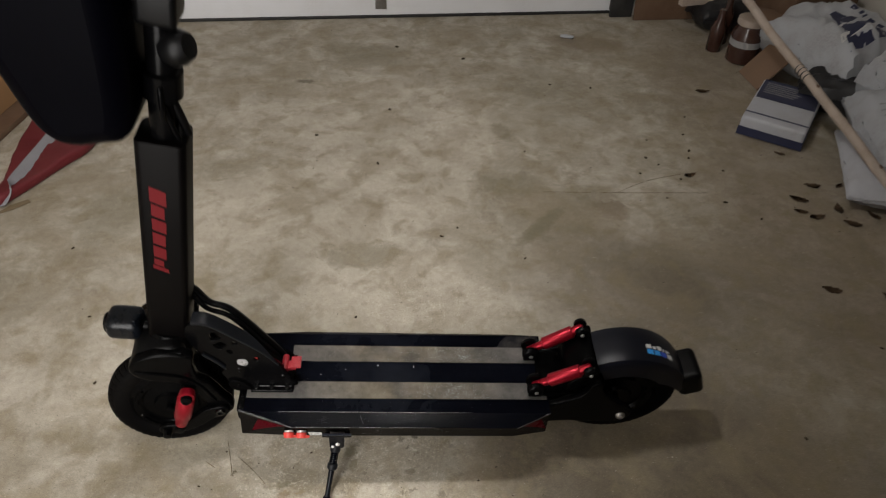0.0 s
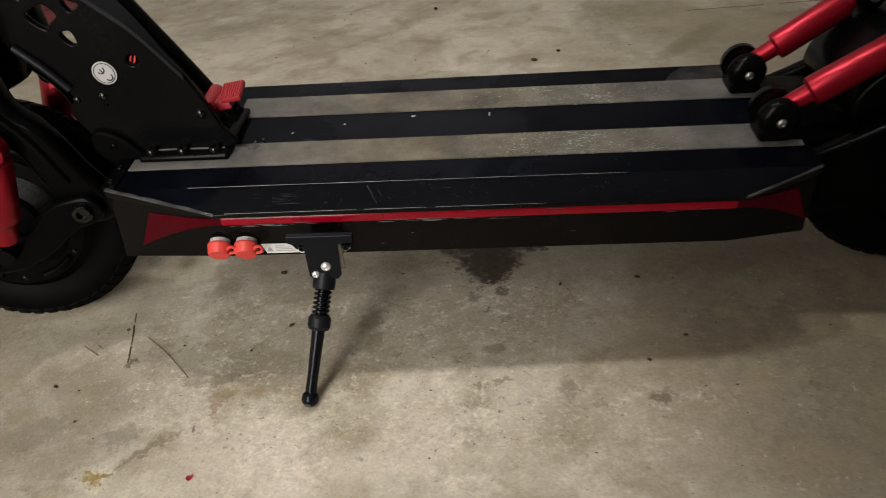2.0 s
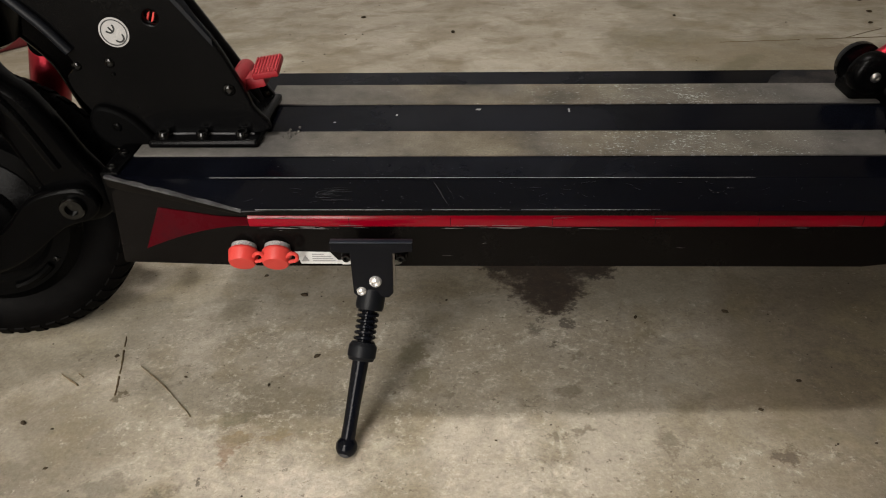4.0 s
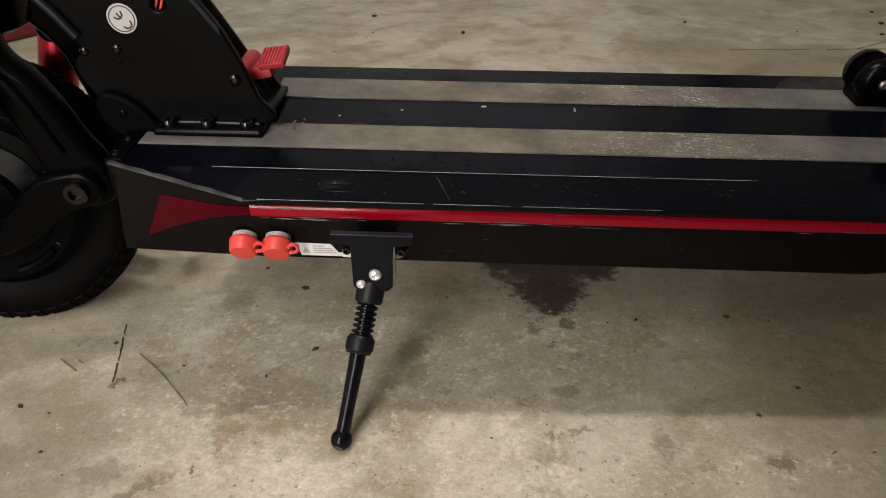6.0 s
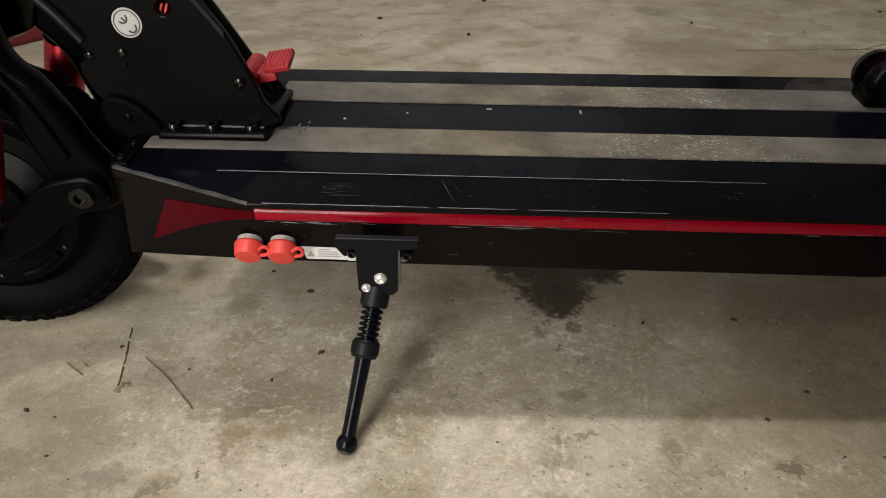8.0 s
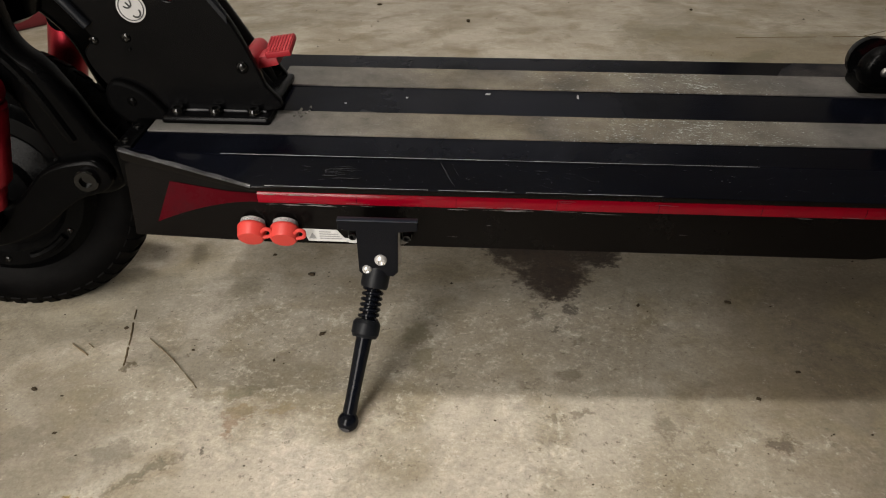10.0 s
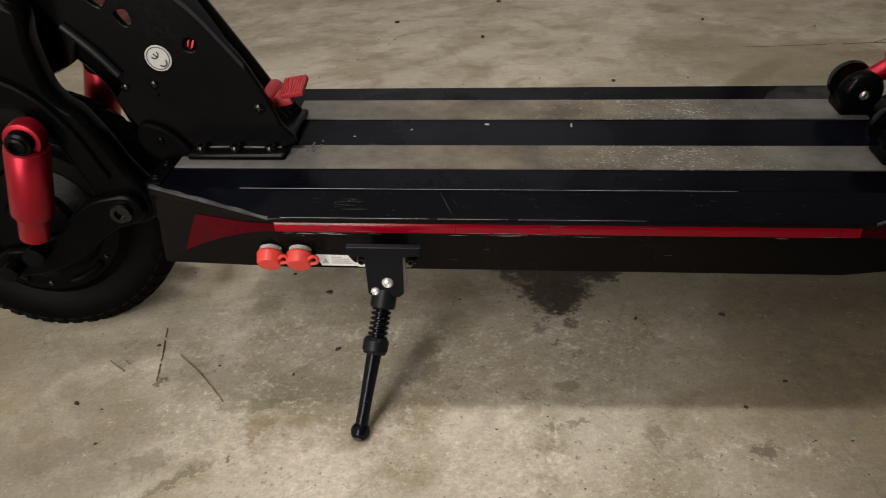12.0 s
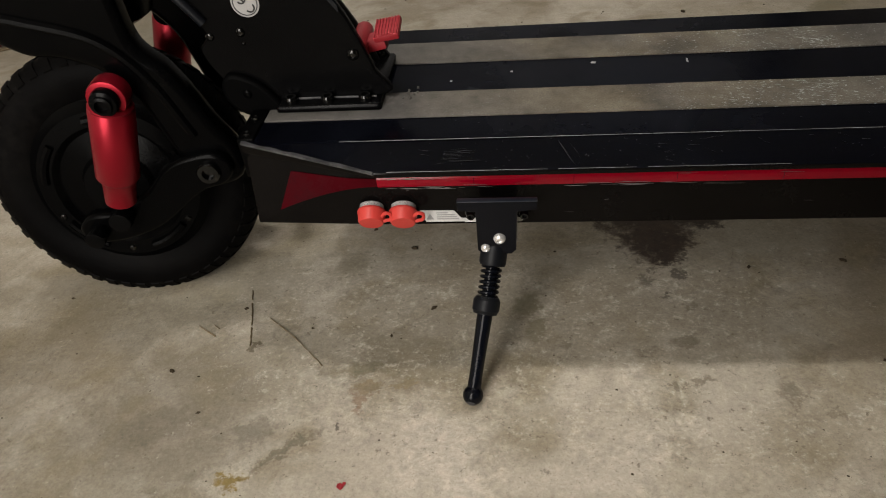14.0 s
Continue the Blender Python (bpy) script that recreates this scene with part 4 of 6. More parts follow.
# crumbs caught behind the plate
bm = bmesh.new()
for k in range(16):
    c = Vector((-0.266 + rng.uniform(-0.002, 0.008), -0.028 + rng.gauss(0, 0.006), TOP + 0.0015))
    bmesh.ops.create_icosphere(bm, subdivisions=1, radius=rng.uniform(0.0005, 0.0013), matrix=Matrix.Translation(c))
tagged(part("grit", bm, GRIP, deck), kind="stuff")

# folding bracket: two cheeks with cut-outs, a lid between them
CHEEK = [(-0.281, 0.1805), (-0.2845, 0.200), (-0.292, 0.222), (-0.305, 0.250), (-0.330, 0.284), (-0.350, 0.304), (-0.400, 0.348), (-0.416, 0.358), (-0.432, 0.358), (-0.446, 0.348), (-0.450, 0.325),
         (-0.444, 0.298), (-0.430, 0.272), (-0.412, 0.252), (-0.402, 0.238), (-0.3985, 0.230), (-0.4055, 0.2215), (-0.404, 0.211), (-0.397, 0.198), (-0.391, 0.186), (-0.388, 0.1805)]
HOLES = [[(-0.4095, 0.300), (-0.4015, 0.3055), (-0.3930, 0.3085), (-0.3855, 0.300), (-0.3920, 0.294), (-0.3980, 0.2890)], [(-0.3885, 0.2850), (-0.3800, 0.2870), (-0.3780, 0.2775), (-0.3835, 0.2765)],
         [(-0.3770, 0.3110), (-0.3655, 0.3068), (-0.3740, 0.3020)], [(-0.4060, 0.3340), (-0.3968, 0.3322), (-0.3935, 0.3190), (-0.4090, 0.3130), (-0.4105, 0.3260)],
         [(-0.3395 + 0.0050 * math.cos(k * math.tau / 14), 0.2615 + 0.0048 * math.sin(k * math.tau / 14)) for k in range(14)]]
bracket = part("folding_bracket", plate([CHEEK] + HOLES, -0.0385, -0.0325, None, 0.0012, "cheek", (0, 1, 2, 3, 4)), None, scooter, "black steel folding bracket with cut-outs")
bracket.data.materials.clear(), bracket.data.materials.append(BLACK_PAINT)
FAR = [(-0.2860, 0.1805), (-0.2920, 0.190), (-0.318, 0.210), (-0.345, 0.244), (-0.358, 0.260), (-0.366, 0.258), (-0.370, 0.240), (-0.372, 0.215), (-0.372, 0.1805)]
part("cheek", plate([FAR], 0.0250, 0.0310, BLACK_PAINT, 0.0012, "cheek"), None, bracket)
bm = bmesh.new()
rows = []
for p in smooth_line([(-0.303, 0, 0.2460), (-0.330, 0, 0.2835), (-0.352, 0, 0.3050), (-0.400, 0, 0.3480), (-0.420, 0, 0.3585), (-0.436, 0, 0.3580)], 5):
    wide = 0.0385 - 0.0240 * min(1.0, max(0.0, (-0.303 - p.x) / 0.05))
    rows.append([bm.verts.new((p.x, y, p.z + dz)) for y, dz in ((-0.0392, -0.0035), (-0.0392, 0.0012), (-0.0375, 0.0024), (-wide, 0.0024), (-wide, -0.0030))])
for a, b in zip(rows, rows[1:]):
    for k in range(5):
        bm.faces.new((a[k], a[(k + 1) % 5], b[(k + 1) % 5], b[k]))
bm.faces.new(rows[0]), bm.faces.new(rows[-1])
part("rail", bm, BLACK_SATIN, bracket, "wide satin blue-black top flange")
part("lid", plate([[(-0.300, 0.186), (-0.312, 0.205), (-0.340, 0.248), (-0.362, 0.278), (-0.370, 0.276), (-0.366, 0.262), (-0.352, 0.222), (-0.345, 0.185)]], -0.024, 0.024, BLACK_CAST, 0.003, "lid"), None, bracket)
part("ridge", hose([(-0.4290, -0.0395, 0.2770), (-0.4180, -0.0400, 0.2660), (-0.4080, -0.0402, 0.2550), (-0.3975, -0.0398, 0.2400)], 0.0034, 10, 6), BLACK_SATIN, bracket, "raised rounded rib along the front edge")
dome_bolt((-0.2982, -0.0385, 0.2125), (0, -1, 0), 0.0044, 0.0030, BOLT_BLACK, bracket)
dome_bolt((-0.3740, -0.0385, 0.2320), (0, -1, 0), 0.0035, 0.002, BOLT_BLACK, bracket)
dome_bolt((-0.3735, -0.0385, 0.2240), (0, -1, 0), 0.0014, 0.002, BOLT_BLACK, bracket)
dome_bolt((-0.3965, -0.0385, 0.2298), (0, -1, 0), 0.0032, 0.002, BOLT_BLACK, bracket)
for dx in (0.0, 0.0034):
    part("slot_mark", plate([[(-0.3449 + dx, 0.2569), (-0.3431 + dx, 0.2578), (-0.3408 + dx, 0.2638), (-0.3426 + dx, 0.2629)]], -0.0340, -0.0320, RED_PLASTIC, 0.0002, "slot"), None, bracket, "small red slot")
# round conformity sticker with its two open rounded letters
CX, CZ = -0.3650, 0.2522


def disc_ring(r0, r1, a0=0, a1=360, cx=0.0, cz=0.0):
    """A band of a ring on the bracket's face, between two radii and two angles."""
    n = 32
    way = [radians(a0 + (a1 - a0) * k / n) for k in range(n + 1)]
    outer = [(CX + cx + r1 * math.cos(a), CZ + cz + r1 * math.sin(a)) for a in way]
    inner = [(CX + cx + r0 * math.cos(a), CZ + cz + r0 * math.sin(a)) for a in way[::-1]]
    return outer + inner


sticker = part("sticker", plate([disc_ring(0, 0.0098)[:32]], -0.0391, -0.0386, STICKER, 0.0001, "sticker"), None, bracket, "round white conformity sticker")
BLACK_PRINT = material("black_print", (0.01, 0.01, 0.01), 0.6)
part("ring", plate([disc_ring(0, 0.0086)[:32], disc_ring(0, 0.0080)[:32]], -0.0394, -0.0391, BLACK_PRINT, 0.00005, "ring"), None, sticker)
for cx, cz in ((0.0026, -0.0031), (-0.0024, 0.0029)):
    part("letter", plate([disc_ring(0.0025, 0.0035, 219, 401, cx, cz)], -0.0395, -0.0391, BLACK_PRINT, 0.00005, "letter"), None, sticker)
ux, uz = math.cos(radians(130)), math.sin(radians(130))
bar = [(CX - 0.0024 + ux * a - uz * b, CZ + 0.0029 + uz * a + ux * b) for a, b in ((-0.0030, -0.0005), (0.0008, -0.0005), (0.0008, 0.0005), (-0.0030, 0.0005))]
part("letter_bar", plate([bar], -0.0395, -0.0391, BLACK_PRINT, 0.00005, "letter_bar"), None, sticker)

# red release pedal
PAD = Matrix.Translation((-0.2765, -0.0130, 0.2185)) @ Matrix.Rotation(radians(12), 4, "X") @ Matrix.Rotation(radians(-10), 4, "Y")
pedal = part("release_pedal", box(-0.0092, 0.0092, -0.0110, 0.0110, -0.0022, 0.0022, 0.0010, 2, m=PAD), RED_PEDAL, scooter, "ribbed red folding release pedal")
bm = bmesh.new()
for k in range(8):
    box(-0.0088 + k * 0.0023, -0.0078 + k * 0.0023, -0.0104, 0.0104, 0.0020, 0.0029, bm=bm, m=PAD)
part("ribs", bm, RED_PEDAL, pedal)
part("lever", box(-0.0120, 0.0110, -0.0085, 0.0085, -0.0045, 0.0040, 0.002, 2, m=Matrix.Translation((-0.2885, -0.014, 0.2100)) @ Matrix.Rotation(radians(-12), 4, "Y")), RED_PEDAL, pedal, "red lever arm")
part("pivot", rod((-0.2970, -0.0265, 0.2112), (-0.2970, 0.006, 0.2112), 0.0064, bevel=0.001), RED_PEDAL, pedal)
part("guard", hose([(-0.2990, -0.0240, 0.2220), (-0.3080, -0.0240, 0.2365), (-0.3210, -0.0240, 0.2500)], 0.0022, 8, 6), RED_PAINT, pedal, "thin dark red trim line")

# cables
for dy, dz, r in ((0.020, 0.0, 0.0060), (0.029, -0.010, 0.0048), (0.012, -0.010, 0.0045)):
    part("cable", hose([(-0.452, dy * 0.5, 0.412 + dz), (-0.440, dy, 0.382 + dz), (-0.421, dy, 0.348 + dz), (-0.392, dy, 0.333 + dz), (-0.371, dy, 0.308 + dz), (-0.340, dy, 0.258 + dz), (-0.311, dy, 0.208 + dz), (-0.298, dy, 0.178)], r, 10, 8), BLACK_PLASTIC, scooter, "black cable down to the deck")

# steering head, stem
AX = Vector((0.171, 0, 0.9853)).normalized()
S0 = Vector((-0.4845, 0.0, 0.300))
STEM = Matrix.Translation(S0) @ Matrix.Rotation(math.atan2(AX.x, AX.z), 4, "Y")
bm = box(-0.0345, 0.0325, -0.0290, 0.0290, 0, 0.4225, 0.0)
bmesh.ops.bevel(bm, geom=[e for e in bm.edges if abs((e.verts[0].co - e.verts[1].co).z) > 0.1], offset=0.0105, segments=5, affect="EDGES", profile=0.5)
bmesh.ops.bevel(bm, geom=[e for e in bm.edges if min(v.co.z for v in e.verts) > 0.42], offset=0.0022, segments=2, affect="EDGES", profile=0.5)
bm.transform(STEM)
stem = part("stem", bm, STEM_BLACK, scooter, "satin black stem tube with red print")
part("collar", lathe(((-0.065, 0.034), (-0.060, 0.040), (-0.006, 0.042), (0.0, 0.0405), (0.010, 0.0390), (0.014, 0.0345)), S0, S0 + AX, 40), BLACK_CAST, stem)
# red brand print on the stem's flat face as plain slanted bars
bm = bmesh.new()
for h0, h1, w0, w1 in ((0.176, 0.184, -0.0170, 0.0060), (0.186, 0.199, -0.0150, -0.0010), (0.204, 0.227, -0.0150, 0.0030), (0.232, 0.255, -0.0150, 0.0030), (0.260, 0.283, -0.0150, 0.0045), (0.288, 0.311, -0.0150, 0.0030), (0.315, 0.342, -0.0165, 0.0060)):
    slab([STEM @ Vector((w, -0.0292, h - 0.35 * w)) for w, h in ((w0, h0), (w1, h0), (w1, h1), (w0, h1))], 0.0003, bm)
part("stem_print", bm, RED_PRINT, stem, "red slanted brand print")
# upper joint: bore, latch, thinner pole
T0 = S0 + AX * 0.4225
pole = part("pole", lathe(((-0.02, 0.0185), (0.34, 0.0185), (0.345, 0.016)), T0, T0 + AX, 28), BLACK_PAINT, scooter, "thin black upper steering pole")
part("clamp", lathe(((0.060, 0.020), (0.062, 0.0255), (0.098, 0.0255), (0.100, 0.020)), T0, T0 + AX, 28), BLACK_PAINT, pole)
part("knob", lathe(((-0.008, 0.0), (-0.006, 0.016), (0.004, 0.022), (0.018, 0.022), (0.028, 0.016), (0.030, 0.0)), T0 + AX * 0.132 + Vector((0.012, -0.01, 0)), T0 + AX * 0.132 + Vector((1.0, -0.2, 0.3)), 24), BLACK_PLASTIC, pole)
part("block", box(-0.024, 0.024, -0.026, 0.026, -0.028, 0.028, 0.008, 3, m=Matrix.Translation(T0 + AX * 0.195) @ Matrix.Rotation(radians(10), 4, "Y")), BLACK_PLASTIC, pole)
bm = rod(T0 + Vector((0.012, -0.026, 0.035)), T0 + Vector((0.018, -0.026, 0.085)), 0.0035, bevel=0.0008)
rod(T0 + Vector((0.022, -0.014, 0.000)), T0 + Vector((0.014, -0.020, 0.055)), 0.004, bm=bm)
part("latch", bm, BLACK_PAINT, pole)
part("cable", hose([T0 + Vector((0.030, 0.004, -0.004)), T0 + Vector((0.024, -0.004, 0.045)), T0 + Vector((0.012, -0.008, 0.095)), T0 + Vector((0.024, -0.010, 0.150)), T0 + Vector((0.035, 0, 0.25))], 0.006, 10, 6), BLACK_PLASTIC, pole)

# front mudguard and fork
STEER = Matrix.Translation((-0.47, 0, 0)) @ Matrix.Rotation(radians(6.5), 4, "Z") @ Matrix.Translation((0.47, 0, 0))
HEAD = [(-0.450, 0.298), (-0.450, 0.270), (-0.449, 0.246), (-0.447, 0.235), (-0.442, 0.227), (-0.434, 0.219), (-0.4255, 0.2035), (-0.4185, 0.1875), (-0.412, 0.171), (-0.403, 0.154), (-0.399, 0.138), (-0.404, 0.124), (-0.420, 0.118), (-0.434, 0.124),
        (-0.4415, 0.138), (-0.4470, 0.1520), (-0.4528, 0.1725), (-0.4607, 0.1976), (-0.4761, 0.2185), (-0.4871, 0.2255), (-0.5009, 0.2308), (-0.519, 0.234), (-0.536, 0.244), (-0.548, 0.254), (-0.554, 0.268), (-0.550, 0.286), (-0.532, 0.302), (-0.495, 0.310)]
fork = part("fork", plate([HEAD], -0.066, -0.044, BLACK_CAST, 0.006, "fork", (0,)), None, scooter, "black cast front fork sweeping over the tyre")
fork.matrix_basis = STEER
part("fork_leg", plate([HEAD], 0.044, 0.066, BLACK_CAST, 0.006, "fork", (0,)), None, fork)
CROWN = [(-0.462, 0.292), (-0.468, 0.268), (-0.484, 0.256), (-0.520, 0.256), (-0.545, 0.260), (-0.552, 0.272), (-0.546, 0.290), (-0.525, 0.306), (-0.478, 0.312)]
part("crown", plate([CROWN], -0.056, 0.056, BLACK_PLASTIC, 0.010, "crown", (0,)), None, fork)
part("ridge", hose([(-0.545, -0.0660, 0.268), (-0.510, -0.0665, 0.258), (-0.470, -0.0665, 0.242), (-0.446, -0.0662, 0.212), (-0.428, -0.0660, 0.165)], 0.0035, 8, 6), BLACK_CAST, fork)


def wheel(x, z, wide):
    """A wheel with a treaded balloon tyre, cover disc and axle, its axle along y."""
    bm = bmesh.new()
    profile = [(0.082, 0.024), (0.088, 0.0275), (0.100, 0.0305), (0.110, 0.0300), (0.118, 0.0260), (0.1235, 0.0190), (0.1255, 0.0090), (0.1258, 0.0)]
    profile = [(r, -y) for r, y in profile] + [(r, y) for r, y in profile[-2::-1]]
    n = 72
    rings = [[bm.verts.new((r * math.cos(a * math.tau / n), y, r * math.sin(a * math.tau / n))) for r, y in profile] for a in range(n)]
    for a in range(n):
        p, q = rings[a], rings[(a + 1) % n]
        for i in range(len(profile) - 1):
            bm.faces.new((p[i], p[i + 1], q[i + 1], q[i]))
        bm.faces.new((p[-1], p[0], q[0], q[-1]))
    fit = Matrix.Translation((x, 0, z)) @ Matrix.Diagonal((wide / 0.127, 0.76, wide / 0.127, 1))
    bm.transform(fit)
    tyre = part("tyre", bm, RUBBER, None, "dusty black pneumatic tyre with slanted tread", 50)
    lugs = []
    for s in (-1, 1):
        bm = bmesh.new()
        vs = []
        for y, r in ((0.003, 0.1258), (0.013, 0.1250), (0.0215, 0.1212), (0.0275, 0.1135)):
            skew = -y * 2.2
            vs.append([bm.verts.new((rr * math.cos(w + skew), s * (y + (0.0012 if rr > r else 0) * (y > 0.02)), rr * math.sin(w + skew))) for rr, w in ((r - 0.001, 0.0), (r + 0.0017, 0.006), (r + 0.0017, 0.078), (r - 0.001, 0.086))])
        for i in range(3):
            for j in range(3):
                bm.faces.new((vs[i][j], vs[i][j + 1], vs[i + 1][j + 1], vs[i + 1][j]))
        bm.faces.new(vs[0]), bm.faces.new(vs[-1])
        lugs.append(finish(bm, "tread_block", RUBBER, 50))
    for a in range(48):
        for k in (0, 1):
            block = part("tread_block", lugs[k], RUBBER, tyre)
            block.matrix_basis = fit @ Matrix.Rotation(-(a + 0.25 * k) * math.tau / 48, 4, "Y")
    disc = lathe(((-0.030, 0.012), (-0.030, 0.030), (-0.024, 0.034), (-0.021, 0.055), (-0.026, 0.060), (-0.026, 0.074), (-0.020, 0.0795), (-0.018, 0.084), (0.018, 0.084), (0.020, 0.0795), (0.026, 0.074), (0.026, 0.060), (0.021, 0.055), (0.024, 0.034), (0.030, 0.030), (0.030, 0.012)), (x, 0, z), (x, 1, z), 48)
    disc.transform(Matrix.Translation((x, 0, z)) @ Matrix.Diagonal((wide / 0.127, 1, wide / 0.127, 1)) @ Matrix.Translation((-x, 0, -z)))
    rim = part("rim", disc, BLACK_CAST, None)
    axle = part("axle", rod((x, -0.040, z), (x, 0.040, z), 0.0065, bevel=0.001), BLACK_PAINT, None)
    return tyre, rim, axle


for x, z, wide in ((-0.5255, 0.0930, 0.1145), (0.335, 0.1350, 0.1230)):
    tyre, rim, axle = wheel(x, z, wide)
    holder = new("front_wheel" if x < 0 else "rear_wheel")
    holder.parent = scooter
    if x < 0:
        c = Matrix.Translation((x, 0, z))
        holder.matrix_basis = c @ Matrix.Rotation(radians(7.5), 4, "Z") @ Matrix.Rotation(radians(-9), 4, "X") @ c.inverted()
    for ob in (tyre, rim, axle):
        ob.parent = holder
    for k in range(6):
        a = k * math.tau / 6 + 0.4
        dome_bolt((x + 0.061 * math.cos(a), -0.026, z + 0.061 * math.sin(a)), (0, -1, 0), 0.0028, 0.002, BOLT_BLACK, holder)
    for k in range(5):
        a = k * math.tau / 5 + 0.9
        arc = [(x + 0.060 * math.cos(a + w), -0.0262, z + 0.060 * math.sin(a + w)) for w in (0.25, 0.4, 0.55, 0.7, 0.85)]
        part("rib", hose(arc, 0.0035, 8, 4), BLACK_CAST, holder)

# swing arms and shock absorbers of the front wheel
for s in (-1, 1):
    ARM = [(-0.406, 0.136), (-0.409, 0.148), (-0.423, 0.153), (-0.452, 0.146), (-0.478, 0.122), (-0.505, 0.108), (-0.528, 0.106), (-0.540, 0.093), (-0.530, 0.080), (-0.500, 0.082), (-0.470, 0.094), (-0.436, 0.119), (-0.415, 0.126)]
    y0, y1 = sorted((s * 0.0625, s * 0.0745))
    arm = part("swing_arm", plate([ARM], y0, y1, BLACK_CAST, 0.003, "arm", (0,)), None, scooter, "black front swing arm")
    part("bolt", lathe(((0, 0.0088), (0.0030, 0.0088), (0.0042, 0.0078), (0.0042, 0.0046), (0.0012, 0.0044), (0.0012, 0)), (-0.4232, s * 0.0740, 0.1380), (-0.4232, s, 0.1380), 24), BOLT_BLACK, arm, "hollow black pivot bolt")
    arm.matrix_basis = STEER
    part("axle_nut", rod((-0.524, s * 0.060, 0.0930), (-0.524, s * 0.088, 0.0920), 0.0075, bevel=0.0015), BLACK_PAINT, arm)
    top, low = Vector((-0.4690, s * 0.0797, 0.2095)), Vector((-0.4985, s * 0.0793, 0.1075))
    d = (low - top).normalized()
    L = (low - top).length
    shock = part("shock_absorber", lathe(((0.006, 0.0), (0.006, 0.0135), (0.008, 0.0152), (0.0092, 0.0146), (0.0100, 0.0146), (0.0112, 0.0155), (0.066, 0.0155), (0.069, 0.0135), (0.071, 0.0118), (0.090, 0.0112), (0.092, 0.009), (0.092, 0.0)), top, low, 30), RED_ALLOY, scooter, "red anodised front shock absorber")
    shock.matrix_basis = STEER
    part("eye", rod(top - Vector((0, 0.0075, 0)), top + Vector((0, 0.0075, 0)), 0.0135, bevel=0.002, bm=rod(top, top + d * 0.012, 0.0105)), RED_ALLOY, shock)
    b = part("bolt", lathe(((0, 0.0098), (0.004, 0.0098), (0.007, 0.0090), (0.008, 0.0068), (0.010, 0.0066), (0.0105, 0.0045), (0.007, 0.004), (0.007, 0)), top + Vector((0, s * 0.007, 0)), top + Vector((0, s, 0)), 22), BLACK_PAINT, shock, "black bolt head")
    part("bolt", rod(low - Vector((0, s * 0.022, 0)), low + Vector((0, s * 0.009, 0)), 0.0085, bevel=0.002), BLACK_PAINT, shock)
    part("mount", rod(top - Vector((0, s * 0.022, 0)), top - Vector((0, s * 0.008, 0)), 0.009), BLACK_CAST, shock)

# headlight on its bracket
bm = box(-0.030, 0.029, -0.026, 0.026, -0.022, 0.022, 0.0165, 6, m=Matrix.Translation((-0.560, 0.0, 0.312)) @ Matrix.Rotation(radians(4), 4, "Y"))
headlight = part("headlight", bm, LENS, scooter, "glossy dark grey headlight housing")
part("arm", hose([(-0.532, 0, 0.305), (-0.515, 0, 0.300), (-0.500, 0, 0.304)], 0.008, 10, 5), BLACK_PLASTIC, headlight)
part("lens", lathe(((0, 0.019), (0.003, 0.018), (0.004, 0.0)), (-0.5885, 0, 0.3110), (-1.5, 0, 0.25), 24), BLACK_PLASTIC, headlight)

# rear arms, shocks, fender and tail lamp
for s in (-1, 1):
    y0, y1 = sorted((s * 0.054, s * 0.070))
    REAR = [(0.170, 0.165), (0.200, 0.172), (0.250, 0.200), (0.262, 0.232), (0.280, 0.236), (0.290, 0.205), (0.340, 0.162), (0.356, 0.140), (0.340, 0.116), (0.310, 0.112), (0.240, 0.116), (0.190, 0.112), (0.170, 0.118)]
    arm = part("rear_arm", plate([REAR], y0, y1, BLACK_CAST, 0.004, "rear_arm", (0,)), None, scooter, "black cast rear swing arm")
    dome_bolt((0.335, s * 0.070, 0.1372), (0, s, 0), 0.0095, 0.007, STEEL, arm, "bolt", "steel axle nut")
    low, top = Vector((0.1655, s * 0.0410, 0.1940)), Vector((0.2545, s * 0.0455, 0.2565))
    d = (top - low).normalized()
    L = (top - low).length
    shock = part("shock_absorber", lathe(((-0.004, 0.0), (-0.004, 0.0068), (0.020, 0.0076), (0.0285, 0.0078), (0.0290, 0.0108), (0.0305, 0.0122), (0.0895, 0.0122), (0.0910, 0.0110), (0.0915, 0.0085), (L, 0.0085), (L + 0.004, 0.006), (L + 0.004, 0)), low, top, 30), RED_ALLOY, scooter, "red anodised rear shock absorber")
    for c, r, w in ((low, 0.0165, 0.016), (top, 0.0125, 0.013)):
        for side in (-1, 1):
            y = c + Vector((0, side * 0.0075, 0))
            part("lug", lathe(((0, r), (w * 0.35, r), (w * 0.6, r * 0.86), (w * 0.7, r * 0.6), (w * 0.72, 0)), y, y + Vector((0, side, 0)), 24), BLACK_PAINT, shock, "rounded black mounting lug")
        for side in (-1, 1):
            dome_bolt(c + Vector((0, side * 0.0185, 0)), (0, side, 0), 0.0040, 0.003, STEEL, shock)
    part("foot", box(low.x - 0.012, low.x + 0.014, low.y - 0.014, low.y + 0.014, TOP, low.z - 0.004, 0.004, 3), BLACK_PAINT, shock)
part("pivot_block", box(0.175, 0.236, -0.053, 0.053, 0.112, 0.180, 0.008, 3), BLACK_CAST, scooter)
part("bridge", plate([[(0.225, 0.215), (0.255, 0.242), (0.275, 0.246), (0.270, 0.228), (0.250, 0.205), (0.222, 0.190)]], -0.052, 0.052, BLACK_CAST, 0.004, "bridge", (0,)), None, scooter)


